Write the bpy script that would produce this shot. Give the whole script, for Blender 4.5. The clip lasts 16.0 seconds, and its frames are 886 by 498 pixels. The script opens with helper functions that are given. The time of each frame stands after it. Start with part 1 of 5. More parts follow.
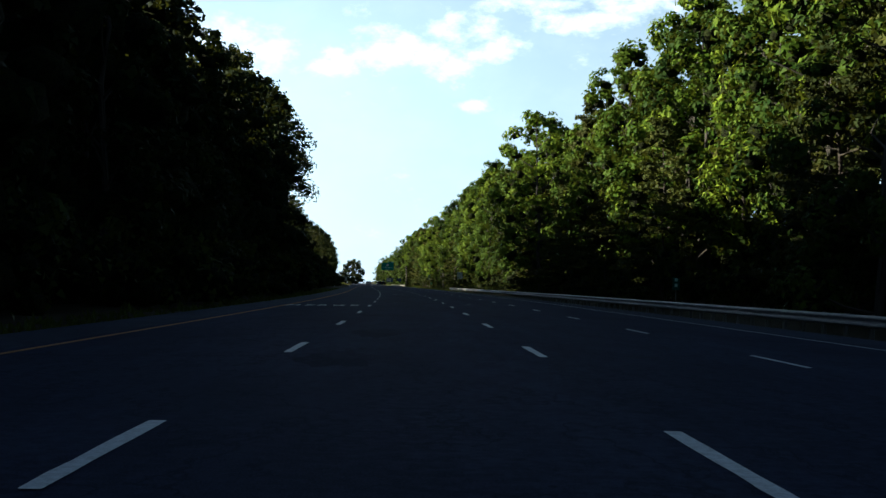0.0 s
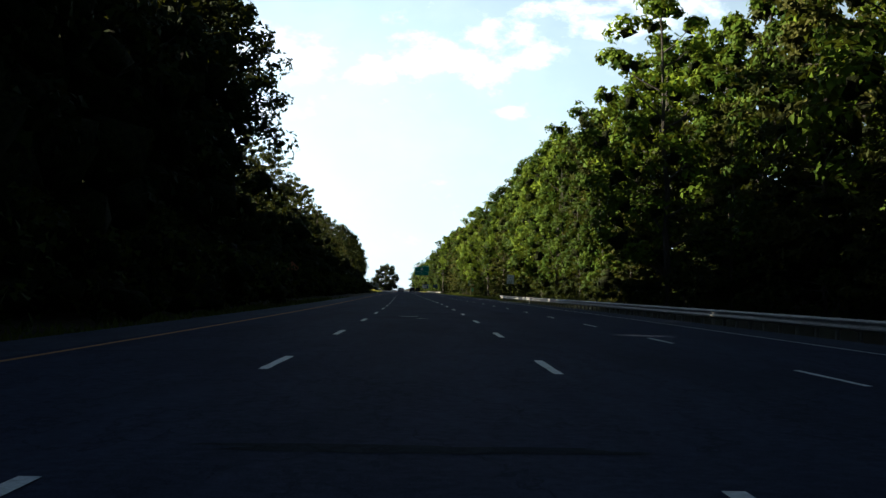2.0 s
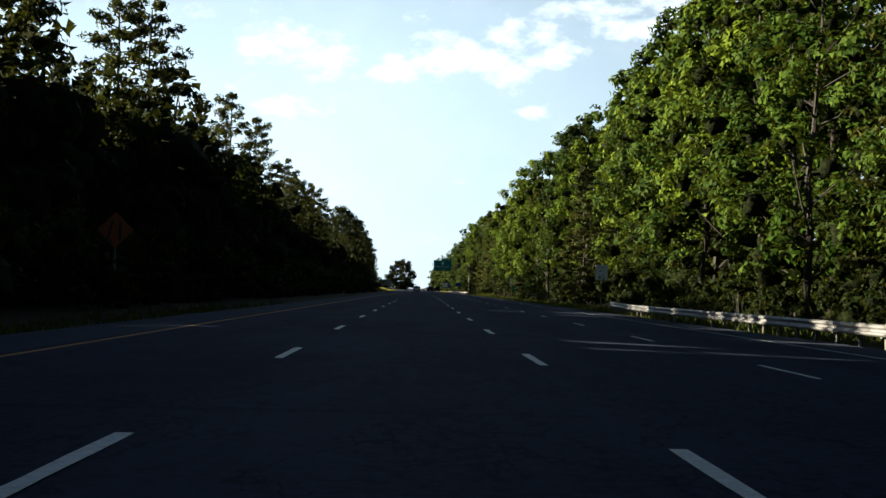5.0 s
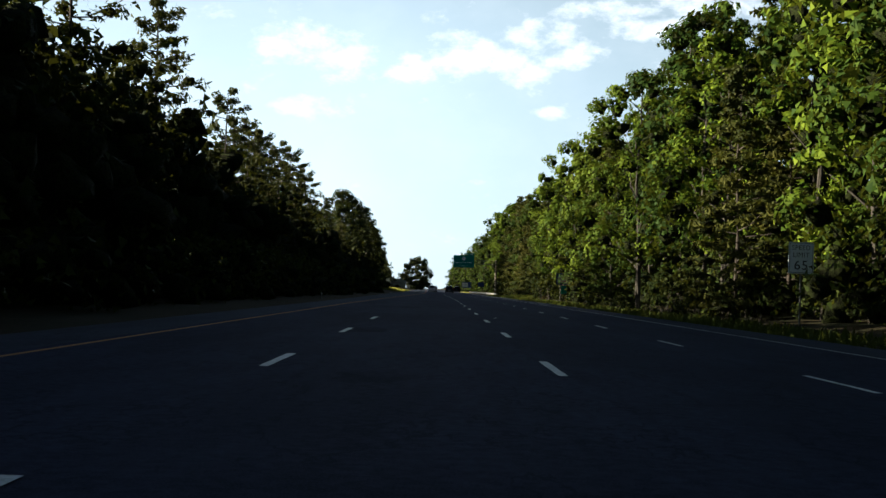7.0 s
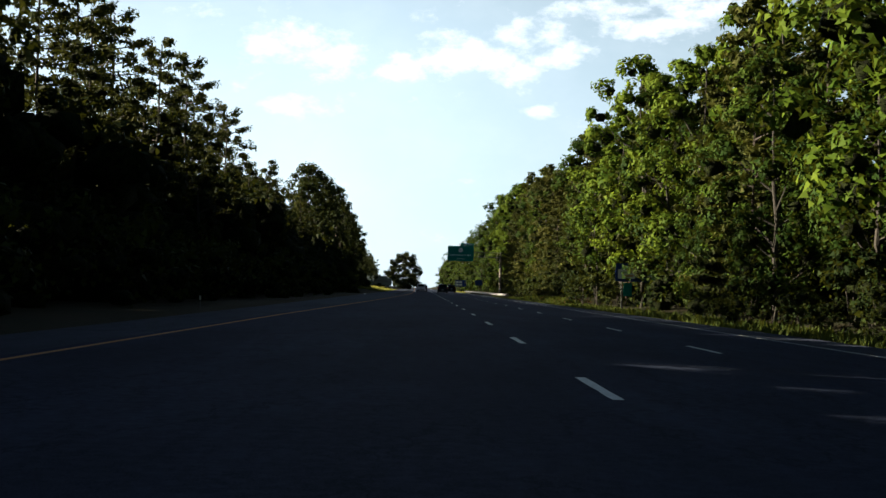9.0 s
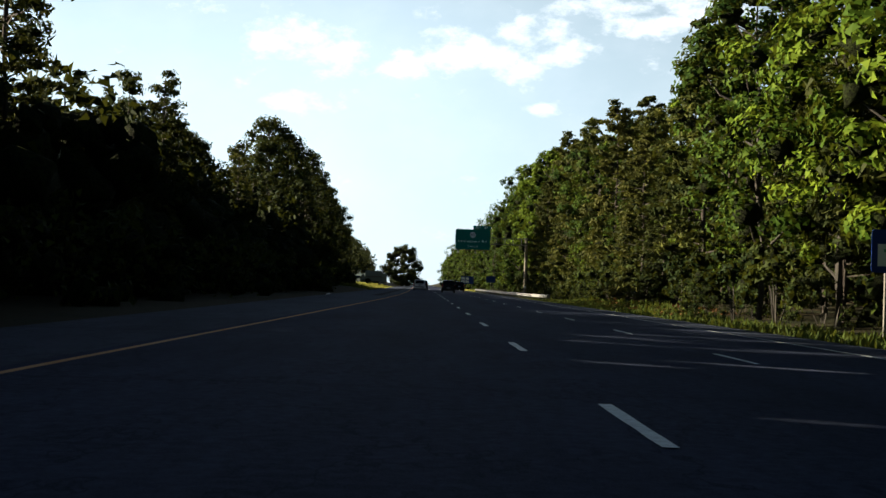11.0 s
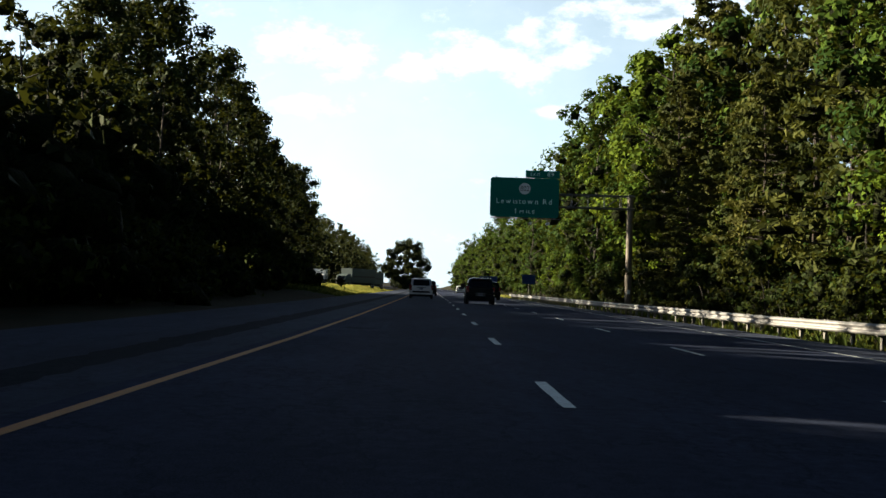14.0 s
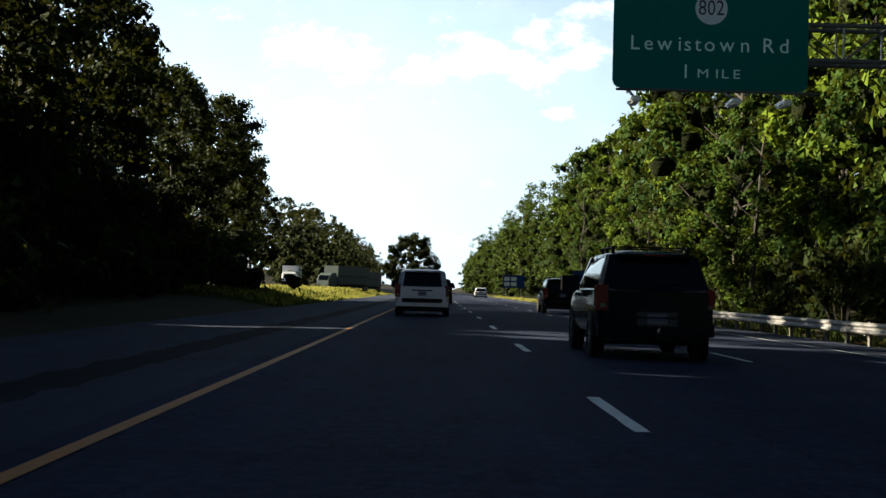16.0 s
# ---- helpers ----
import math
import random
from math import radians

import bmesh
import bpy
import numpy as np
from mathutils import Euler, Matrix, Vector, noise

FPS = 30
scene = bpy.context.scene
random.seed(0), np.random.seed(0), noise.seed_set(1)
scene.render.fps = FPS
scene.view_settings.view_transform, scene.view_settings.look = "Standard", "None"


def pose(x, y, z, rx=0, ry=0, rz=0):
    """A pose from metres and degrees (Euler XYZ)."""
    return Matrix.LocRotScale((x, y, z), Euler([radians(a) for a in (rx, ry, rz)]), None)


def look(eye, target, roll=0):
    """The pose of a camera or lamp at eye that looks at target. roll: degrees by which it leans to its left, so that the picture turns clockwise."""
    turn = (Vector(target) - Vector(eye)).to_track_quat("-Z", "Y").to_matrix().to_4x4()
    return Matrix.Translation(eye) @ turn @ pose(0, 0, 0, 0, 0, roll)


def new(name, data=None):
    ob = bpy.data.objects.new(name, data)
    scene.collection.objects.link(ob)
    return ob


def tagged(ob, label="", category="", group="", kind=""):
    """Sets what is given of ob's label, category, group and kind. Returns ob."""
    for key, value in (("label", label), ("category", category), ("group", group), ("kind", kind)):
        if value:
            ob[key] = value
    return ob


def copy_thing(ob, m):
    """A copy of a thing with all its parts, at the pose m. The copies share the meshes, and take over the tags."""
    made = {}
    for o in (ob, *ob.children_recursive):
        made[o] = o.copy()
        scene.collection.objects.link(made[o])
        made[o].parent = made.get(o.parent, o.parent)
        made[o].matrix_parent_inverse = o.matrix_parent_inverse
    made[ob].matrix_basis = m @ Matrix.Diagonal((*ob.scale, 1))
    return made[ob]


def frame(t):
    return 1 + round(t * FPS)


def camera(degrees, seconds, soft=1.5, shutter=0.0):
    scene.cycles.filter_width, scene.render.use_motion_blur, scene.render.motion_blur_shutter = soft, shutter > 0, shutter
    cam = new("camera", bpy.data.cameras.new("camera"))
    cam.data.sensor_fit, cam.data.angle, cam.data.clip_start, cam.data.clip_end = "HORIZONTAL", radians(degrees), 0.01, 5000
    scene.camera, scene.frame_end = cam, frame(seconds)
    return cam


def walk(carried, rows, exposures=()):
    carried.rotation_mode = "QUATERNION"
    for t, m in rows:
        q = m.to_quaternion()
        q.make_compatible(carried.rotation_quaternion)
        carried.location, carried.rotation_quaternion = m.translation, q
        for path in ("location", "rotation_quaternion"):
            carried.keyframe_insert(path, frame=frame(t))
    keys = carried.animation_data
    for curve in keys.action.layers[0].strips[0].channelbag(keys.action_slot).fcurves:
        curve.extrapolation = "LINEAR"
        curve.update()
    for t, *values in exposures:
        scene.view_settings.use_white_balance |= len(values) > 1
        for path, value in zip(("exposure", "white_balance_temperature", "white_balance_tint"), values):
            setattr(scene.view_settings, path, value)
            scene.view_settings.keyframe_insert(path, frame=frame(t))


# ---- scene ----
# A wooded three-lane highway. Places on it are given as s (metres along the road) and u (metres to the right of the lane line).
EYE = 1.017
cam = camera(38.3, 16.0, soft=1.5, shutter=0.0)
PATH = [
    (0, -1.806, -0.135, 1.493, 1.579, 1.093),
    (0.5, -2.353, 15.545, 1.884, 1.813, 0.900),
    (1, -3.064, 31.492, 2.169, 1.767, 1.086),
    (1.5, -3.862, 47.310, 2.730, 1.845, 0.990),
    (2, -4.769, 63.176, 3.203, 1.843, 0.929),
    (2.5, -5.840, 79.152, 3.641, 1.749, 0.808),
    (3, -7.027, 94.955, 3.838, 1.631, 1.208),
    (3.6, -8.492, 114.015, 4.064, 1.592, 1.370),
    (4.25, -10.104, 134.675, 4.086, 1.677, 1.505),
    (4.9, -11.740, 155.352, 4.083, 1.783, 1.561),
    (5.5, -13.295, 174.456, 4.239, 1.803, 1.508),
    (6, -14.599, 190.387, 4.475, 1.723, 1.544),
    (6.5, -15.946, 206.325, 4.722, 1.722, 1.316),
    (7, -17.358, 221.372, 4.887, 1.779, 1.780),
    (7.5, -18.866, 237.102, 4.780, 1.816, 1.720),
    (8, -20.377, 253.189, 4.603, 1.743, 1.580),
    (8.5, -21.815, 269.301, 4.446, 1.675, 1.800),
    (9, -23.196, 285.433, 4.415, 1.745, 1.721),
    (9.6, -24.877, 304.809, 4.366, 1.720, 1.875),
    (10.25, -26.684, 325.791, 4.410, 1.663, 2.012),
    (10.9, -28.487, 346.649, 4.481, 1.618, 2.055),
    (11.5, -30.146, 365.690, 4.504, 1.629, 1.953),
    (12, -31.508, 381.358, 4.471, 1.709, 1.887),
    (12.5, -32.898, 397.202, 4.474, 1.710, 1.820),
    (13, -34.268, 412.911, 4.565, 1.689, 1.866),
    (13.5, -35.669, 428.584, 4.730, 1.707, 1.919),
    (14, -37.128, 444.290, 4.905, 1.728, 1.820),
    (14.5, -38.624, 459.942, 5.005, 1.666, 1.958),
    (15, -40.109, 475.391, 5.154, 1.608, 1.881),
    (15.5, -41.642, 490.937, 5.225, 1.649, 2.033),
    (16, -43.206, 506.660, 5.290, 1.820, 1.450),
]


def aim(x, y, yaw, pitch, roll):
    a, b = radians(yaw), radians(pitch)
    eye = Vector((x, y, EYE))
    return look(eye, eye + Vector((-math.sin(a) * math.cos(b), math.cos(a) * math.cos(b), math.sin(b))), roll)


walk(cam, [(t, aim(x, y, yaw, pitch, roll)) for t, x, y, yaw, pitch, roll in PATH],
     exposures=[(0.0, 2.26, 5400, 2), (2.0, 2.36, 5750, 5), (6.0, 2.13, 5800, 6), (12.0, 2.16, 6000, 7), (16.0, 2.36, 5850, 7)])

# ---- light: a clear late afternoon, the sun low over the wood beside the road ----
SUN_LEFT, SUN_UP = 84.0, 17.5
sun_from = Vector((-math.sin(radians(SUN_LEFT)) * math.cos(radians(SUN_UP)), math.cos(radians(SUN_LEFT)) * math.cos(radians(SUN_UP)), math.sin(radians(SUN_UP))))
sun = new("sun", bpy.data.lights.new("sun", "SUN"))
sun.data.energy, sun.data.angle, sun.data.color = 5.0, radians(0.6), (1.0, 0.80, 0.52)
sun.matrix_world = Matrix.Translation((0, 300, 200)) @ sun_from.to_track_quat("Z", "Y").to_matrix().to_4x4()

world = bpy.data.worlds.new("sky")
scene.world = world
world.use_nodes = True
wn, wl = world.node_tree.nodes, world.node_tree.links
wn.clear()


def wnode(kind, **sets):
    n = wn.new(kind)
    for i, v in sets.get("ins", {}).items():
        n.inputs[i].default_value = v
    if "op" in sets:
        n.operation = sets["op"]
    return n


def wmath(op, a, b=None, c=None, clamp=False):
    n = wn.new("ShaderNodeMath")
    n.operation, n.use_clamp = op, clamp
    for i, v in enumerate((a, b, c)):
        if v is None:
            continue
        if isinstance(v, (int, float)):
            n.inputs[i].default_value = v
        else:
            wl.new(v, n.inputs[i])
    return n.outputs[0]


sky = wn.new("ShaderNodeTexSky")
sky.sky_type, sky.sun_disc = "NISHITA", False
sky.sun_elevation, sky.sun_rotation = radians(SUN_UP), radians(-SUN_LEFT)
sky.air_density, sky.dust_density, sky.ozone_density = 1.2, 0.5, 4.0
direction = wn.new("ShaderNodeTexCoord").outputs["Generated"]
parts_xyz = wn.new("ShaderNodeSeparateXYZ")
wl.new(direction, parts_xyz.inputs[0])
dx, dy, dz = parts_xyz.outputs
ahead = wmath("MAXIMUM", dy, 0.02)
px, pz = wmath("DIVIDE", dx, ahead), wmath("DIVIDE", dz, ahead)
plane = wn.new("ShaderNodeCombineXYZ")
wl.new(px, plane.inputs[0])
wl.new(wmath("MULTIPLY", pz, 1.6), plane.inputs[1])


def wnoise(scale, detail, rough):
    n = wn.new("ShaderNodeTexNoise")
    n.inputs["Scale"].default_value, n.inputs["Detail"].default_value, n.inputs["Roughness"].default_value = scale, detail, rough
    wl.new(plane.outputs[0], n.inputs["Vector"])
    return n.outputs["Fac"]


fine, broad, ragged = wnoise(60, 6, 0.62), wnoise(14, 4, 0.55), wnoise(27, 6, 0.65)
# Heaps of small cloud: centre, half sizes, weight.
CLOUDS = [(-0.205, 0.192, 0.034, 0.017, 1.0), (-0.168, 0.176, 0.026, 0.015, 0.9), (-0.115, 0.173, 0.024, 0.013, 0.85), (-0.075, 0.183, 0.032, 0.017, 1.0),
          (-0.030, 0.177, 0.030, 0.014, 1.0), (-0.012, 0.200, 0.032, 0.012, 0.95), (0.012, 0.187, 0.026, 0.011, 0.7), (-0.004, 0.139, 0.013, 0.006, 0.9),
          (0.050, 0.222, 0.046, 0.009, 0.8), (0.085, 0.208, 0.040, 0.010, 0.9), (0.118, 0.226, 0.042, 0.013, 0.9), (-0.279, 0.217, 0.024, 0.007, 0.7),
          (-0.195, 0.141, 0.040, 0.008, 0.6), (-0.100, 0.215, 0.014, 0.006, 0.45), (0.075, 0.176, 0.020, 0.008, 0.4)]
cover = 0.0
for cx, cz, rx_, rz_, weight in CLOUDS:
    ex = wmath("DIVIDE", wmath("SUBTRACT", px, cx), rx_)
    ez = wmath("DIVIDE", wmath("SUBTRACT", pz, cz), rz_)
    d2 = wmath("ADD", wmath("MULTIPLY", ex, ex), wmath("MULTIPLY", ez, ez))
    bump = wmath("MULTIPLY", wmath("SUBTRACT", 1.9, d2, clamp=False), weight * 0.5)
    cover = wmath("MAXIMUM", cover, bump)
thick = wmath("ADD", cover, wmath("MULTIPLY", wmath("SUBTRACT", ragged, 0.5), 2.6))
thick = wmath("ADD", thick, wmath("MULTIPLY", wmath("SUBTRACT", fine, 0.5), 0.9))
mask = wn.new("ShaderNodeMapRange")
mask.interpolation_type = "SMOOTHSTEP"
mask.inputs["From Min"].default_value, mask.inputs["From Max"].default_value = 0.15, 1.05
wl.new(thick, mask.inputs["Value"])
veil = wmath("MULTIPLY", wmath("SUBTRACT", broad, 0.42, clamp=True), 0.5)
whole = wmath("MULTIPLY", wmath("MAXIMUM", mask.outputs[0], veil, clamp=True), wmath("GREATER_THAN", dy, 0.1))
mix = wn.new("ShaderNodeMix")
mix.data_type = "RGBA"
wl.new(whole, mix.inputs["Factor"])
# Bright summer haze low in the sky, thinning towards the zenith.
low = wmath("DIVIDE", dz, 0.33)
haze = wmath("EXPONENT", wmath("MULTIPLY", wmath("POWER", wmath("ABSOLUTE", low), 3.0), -1.0))
hazy = wn.new("ShaderNodeVectorMath")
hazy.operation = "SCALE"
hazy.inputs[0].default_value = (3.75, 4.30, 4.45)
# The haze scatters forward: it is bright towards the sun and faint opposite to it.
toward = wn.new("ShaderNodeVectorMath")
toward.operation = "DOT_PRODUCT"
wl.new(direction, toward.inputs[0])
toward.inputs[1].default_value = tuple(sun_from)
glow = wmath("MINIMUM", wmath("POWER", wmath("MULTIPLY", wmath("ADD", toward.outputs["Value"], 1.0), 0.82), 1.6), 1.1)
haze = wmath("MULTIPLY", haze, glow)
wl.new(haze, hazy.inputs["Scale"])
clear = wn.new("ShaderNodeVectorMath")
clear.operation = "SCALE"
clear.inputs["Scale"].default_value = 0.13
wl.new(sky.outputs[0], clear.inputs[0])
both = wn.new("ShaderNodeVectorMath")
both.operation = "ADD"
wl.new(hazy.outputs[0], both.inputs[0])
wl.new(clear.outputs[0], both.inputs[1])
wl.new(both.outputs[0], mix.inputs["A"])
mix.inputs["B"].default_value = (5.6, 5.7, 5.75, 1)
back = wn.new("ShaderNodeBackground")
back.inputs["Strength"].default_value = 0.050
wl.new(mix.outputs["Result"], back.inputs["Color"])
wout = wn.new("ShaderNodeOutputWorld")
wl.new(back.outputs[0], wout.inputs["Surface"])

# ---- the road's line ----
KNOT_S = [-60 + 60 * i for i in range(12)]
KNOT_H = [1.57, 2.45, 3.34, 4.46, 5.14, 4.91, 4.98, 5.31, 5.34, 5.27, 5.45, 5.59]
LINE_S = np.arange(-300.0, 3001.0, 5.0)
LINE_H = np.radians(np.interp(LINE_S, KNOT_S, KNOT_H))
_mid = (LINE_H[1:] + LINE_H[:-1]) / 2
LINE_X = np.r_[0, np.cumsum(-np.sin(_mid) * 5)]
LINE_Y = np.r_[0, np.cumsum(np.cos(_mid) * 5)]
LINE_X -= LINE_X[60]
LINE_Y -= LINE_Y[60]


def heading(s):
    return float(np.interp(s, LINE_S, LINE_H))


def road(s, u, z=0.0):
    """The place s metres along and u metres to the right."""
    h = heading(s)
    return Vector((float(np.interp(s, LINE_S, LINE_X)) + u * math.cos(h), float(np.interp(s, LINE_S, LINE_Y)) + u * math.sin(h), z))


def stand(s, u, z=0.0, turn=0.0, size=1.0):
    """A pose on the road's grid, facing along it."""
    return Matrix.Translation(road(s, u, z)) @ Matrix.Rotation(heading(s) + radians(turn), 4, "Z") @ Matrix.Diagonal((size, size, size, 1))


def pave_z(u):
    return -0.015 * max(u, 0) - 0.012 * max(-3.66 - u, 0)


# The outer rises are hidden banks, added to block low sky light.
PROFILE = [(-3600, 8), (-900, 12), (-120, 12), (-75, 6), (-52, 0.2), (-48, -0.2), (-41, -0.3), (-34, -0.3), (-25, -0.3), (-18, -0.3), (-15, -0.35), (-12, -0.38), (-11, -0.38), (-9.6, -0.18), (-8.5, -0.2),
           (9.0, -0.3), (9.4, -0.24), (10.5, -0.36), (12.5, -0.42), (15, -0.35), (18, -0.1), (23, 0.2), (29, 0.6), (36, 2.5), (60, 11), (120, 14), (900, 12), (3600, 8)]


def ground_z(u, s=0.0):
    """The ground's height; past the median wood the land beside the road rises a little."""
    up = float(np.interp(u, [-60, -48, -18, -15, -12], [0, 1.2, 1.1, 0.9, 0.15])) if -60 < u < -11 else 0.0
    bank = float(np.interp(u, [11.4, 14.5, 18, 40, 60], [0, 0.55, 0.6, 0.6, 0])) * float(np.interp(s, [415, 440, 472, 490], [0, 1, 1, 0]))
    return float(np.interp(u, [p[0] for p in PROFILE], [p[1] for p in PROFILE])) + bank + up * float(np.interp(s, [545, 610], [0, 1]))



# ---- materials ----
MATS = {}


def material(name):
    m = bpy.data.materials.new(name)
    m.use_nodes = True
    m.node_tree.nodes.clear()
    MATS[name] = m
    return m


class Net:
    """A short hand for node nets."""

    def __init__(self, m):
        self.n, self.l = m.node_tree.nodes, m.node_tree.links

    def add(self, kind, ins=None, **props):
        n = self.n.new(kind)
        for k, v in props.items():
            if k == "operation":
                n.operation = v
            elif k == "data_type":
                n.data_type = v
            elif k == "blend_type":
                n.blend_type = v
            elif k == "uv_map":
                n.uv_map = v
        for k, v in (ins or {}).items():
            self.put(n, k, v)
        return n

    def put(self, n, k, v):
        if isinstance(v, bpy.types.NodeSocket):
            self.l.new(v, n.inputs[k])
        else:
            n.inputs[k].default_value = v

    def math(self, op, a, b=0.0, c=0.0):
        return self.add("ShaderNodeMath", {0: a, 1: b, 2: c}, operation=op).outputs[0]

    def noise(self, vec, scale, detail=4.0, rough=0.6):
        return self.add("ShaderNodeTexNoise", {"Vector": vec, "Scale": scale, "Detail": detail, "Roughness": rough}).outputs["Fac"]

    def range(self, v, a, b, c=0.0, d=1.0):
        return self.add("ShaderNodeMapRange", {"Value": v, "From Min": a, "From Max": b, "To Min": c, "To Max": d}).outputs[0]

    def mix(self, f, a, b):
        n = self.add("ShaderNodeMix", data_type="RGBA")
        self.put(n, "Factor", f)
        self.put(n, "A", a)
        self.put(n, "B", b)
        return n.outputs["Result"]

    def mapping(self, vec, scale):
        return self.add("ShaderNodeMapping", {"Vector": vec, "Scale": scale}).outputs[0]

    def bump(self, height, strength, distance):
        return self.add("ShaderNodeBump", {"Height": height, "Strength": strength, "Distance": distance}).outputs[0]

    def surface(self, color, rough=0.6, metal=0.0, normal=None, extra=None):
        b = self.add("ShaderNodeBsdfPrincipled", {"Base Color": color, "Roughness": rough, "Metallic": metal})
        for k, v in (extra or {}).items():
            self.put(b, k, v)
        if normal is not None:
            self.put(b, "Normal", normal)
        o = self.add("ShaderNodeOutputMaterial")
        self.l.new(b.outputs[0], o.inputs["Surface"])
        return b

    def coords(self, which="Object"):
        return self.add("ShaderNodeTexCoord").outputs[which]


def rgb(r, g, b):
    return (r, g, b, 1.0)


def asphalt(name, dark, light, grain=1.0, lanes=0.0):
    """Worn asphalt: oil-dark lane middles, stretched wheel tracks, blotches, sealed cracks, stone grain. The UV is metres across and along."""
    n = Net(material(name))
    uv = n.coords("UV")

    def shade(k, base=dark):
        return rgb(base[0] * k, base[1] * k, base[2] * k)

    stone = n.noise(uv, 60 * grain, 3, 0.7)
    tracks = n.noise(n.mapping(uv, (0.9, 0.010, 1)), 1.0, 4, 0.6)
    blotch = n.noise(n.mapping(uv, (0.30, 0.07, 1)), 1.0, 5, 0.7)
    seams = n.noise(n.mapping(uv, (0.03, 0.9, 1)), 1.0, 3, 0.5)
    mottle = n.noise(n.mapping(uv, (2.6, 0.55, 1)), 1.0, 6, 0.75)
    grit = n.noise(uv, 7 * grain, 4, 0.75)
    base = n.mix(n.range(tracks, 0.38, 0.62), dark, light)
    if lanes:
        across = n.add("ShaderNodeSeparateXYZ", {0: uv}).outputs[0]
        middle = n.math("COSINE", n.math("MULTIPLY", n.math("ADD", across, n.range(blotch, 0.3, 0.7, -0.25, 0.25)), 2 * math.pi / 3.66))
        base = n.mix(n.range(middle, 0.25, -1.0, 0.0, lanes), base, shade(0.55))
    base = n.mix(n.range(mottle, 0.40, 0.62, 0.0, 0.75), base, shade(0.45))
    base = n.mix(n.range(grit, 0.42, 0.64, 0.0, 0.7), base, shade(1.45, light))
    base = n.mix(n.range(blotch, 0.44, 0.66, 0.0, 0.7), base, shade(0.50))
    base = n.mix(n.range(seams, 0.62, 0.70, 0.0, 0.5), base, shade(0.40))
    wander = n.noise(n.mapping(uv, (0.55, 0.22, 1)), 1.0, 5, 0.62)
    crack = n.math("ABSOLUTE", n.math("SUBTRACT", wander, 0.5))
    base = n.mix(n.range(crack, 0.0, 0.010, 0.8, 0.0), base, shade(0.30))
    base = n.mix(n.range(stone, 0.35, 0.75, 0.0, 0.6), base, shade(2.1, light))
    n.surface(base, n.range(stone, 0.3, 0.7, 0.78, 0.92), 0.0, n.bump(stone, 0.25, 0.01), {"Specular IOR Level": 0.01})
    return MATS[name]


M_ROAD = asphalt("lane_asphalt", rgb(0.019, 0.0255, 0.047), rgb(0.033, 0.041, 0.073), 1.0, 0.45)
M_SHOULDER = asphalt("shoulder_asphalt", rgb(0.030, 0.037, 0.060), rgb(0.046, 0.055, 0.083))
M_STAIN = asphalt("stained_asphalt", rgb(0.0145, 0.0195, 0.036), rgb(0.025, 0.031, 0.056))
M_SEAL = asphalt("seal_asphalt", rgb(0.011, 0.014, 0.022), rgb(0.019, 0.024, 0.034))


def paint(name, color, worn):
    n = Net(material(name))
    p = n.add("ShaderNodeNewGeometry").outputs["Position"]
    wear = n.noise(p, 9, 5, 0.75)
    fine_ = n.noise(p, 55, 3, 0.7)
    f = n.range(n.math("ADD", n.math("MULTIPLY", wear, 0.7), n.math("MULTIPLY", fine_, 0.3)), 0.42, 0.66, 0.0, worn)
    n.surface(n.mix(f, color, rgb(0.06, 0.062, 0.068)), 0.7, 0.0, n.bump(fine_, 0.2, 0.004))
    return MATS[name]


M_WHITE = paint("white_road_paint", rgb(0.72, 0.79, 0.84), 0.5)
M_WORN = paint("worn_white_road_paint", rgb(0.60, 0.66, 0.70), 0.85)
M_YELLOW = paint("yellow_road_paint", rgb(0.42, 0.150, 0.002), 0.42)

n_ = Net(material("verge_soil_and_grass"))
pos_ = n_.add("ShaderNodeNewGeometry").outputs["Position"]
big_, small_ = n_.noise(pos_, 0.22, 5, 0.6), n_.noise(pos_, 5.0, 5, 0.7)
col_ = n_.mix(n_.range(big_, 0.40, 0.66), rgb(0.009, 0.014, 0.005), rgb(0.026, 0.019, 0.009))
col_ = n_.mix(n_.range(small_, 0.45, 0.75, 0.0, 0.8), col_, rgb(0.034, 0.027, 0.015))
n_.surface(col_, 0.95, 0.0, n_.bump(small_, 0.8, 0.08), {"Specular IOR Level": 0.1})
M_GROUND = MATS["verge_soil_and_grass"]


def leaf(name, a, b, c, through_=0.24):
    """Leaves: each its own tint, thin enough for some light to pass."""
    n = Net(material(name))
    island = n.add("ShaderNodeNewGeometry").outputs["Random Per Island"]
    tree = n.add("ShaderNodeObjectInfo").outputs["Random"]
    base = n.mix(island, a, b)
    clump = n.noise(n.add("ShaderNodeNewGeometry").outputs["Position"], 0.28, 4, 0.6)
    base = n.mix(n.range(tree, 0.0, 0.7, 0.0, 0.7), base, c)
    base = n.mix(n.range(tree, 0.55, 0.92, 0.0, 0.65), base, rgb(a[0] * 0.6, a[1] * 0.7, a[2]))
    # Random clump tint, deepened to imitate shaded gaps in the foliage.
    base = n.mix(n.range(clump, 0.40, 0.60, 0.0, 0.8), base, rgb(a[0] * 0.55, a[1] * 0.6, a[2] * 0.7))
    d = n.add("ShaderNodeBsdfPrincipled", {"Base Color": base, "Roughness": 0.65, "Specular IOR Level": 0.04})
    t = n.add("ShaderNodeBsdfTranslucent", {"Color": n.mix(0.5, base, rgb(0.16, 0.17, 0.02))})
    m = n.add("ShaderNodeMixShader", {"Fac": through_})
    n.l.new(d.outputs[0], m.inputs[1])
    n.l.new(t.outputs[0], m.inputs[2])
    o = n.add("ShaderNodeOutputMaterial")
    n.l.new(m.outputs[0], o.inputs["Surface"])
    return MATS[name]


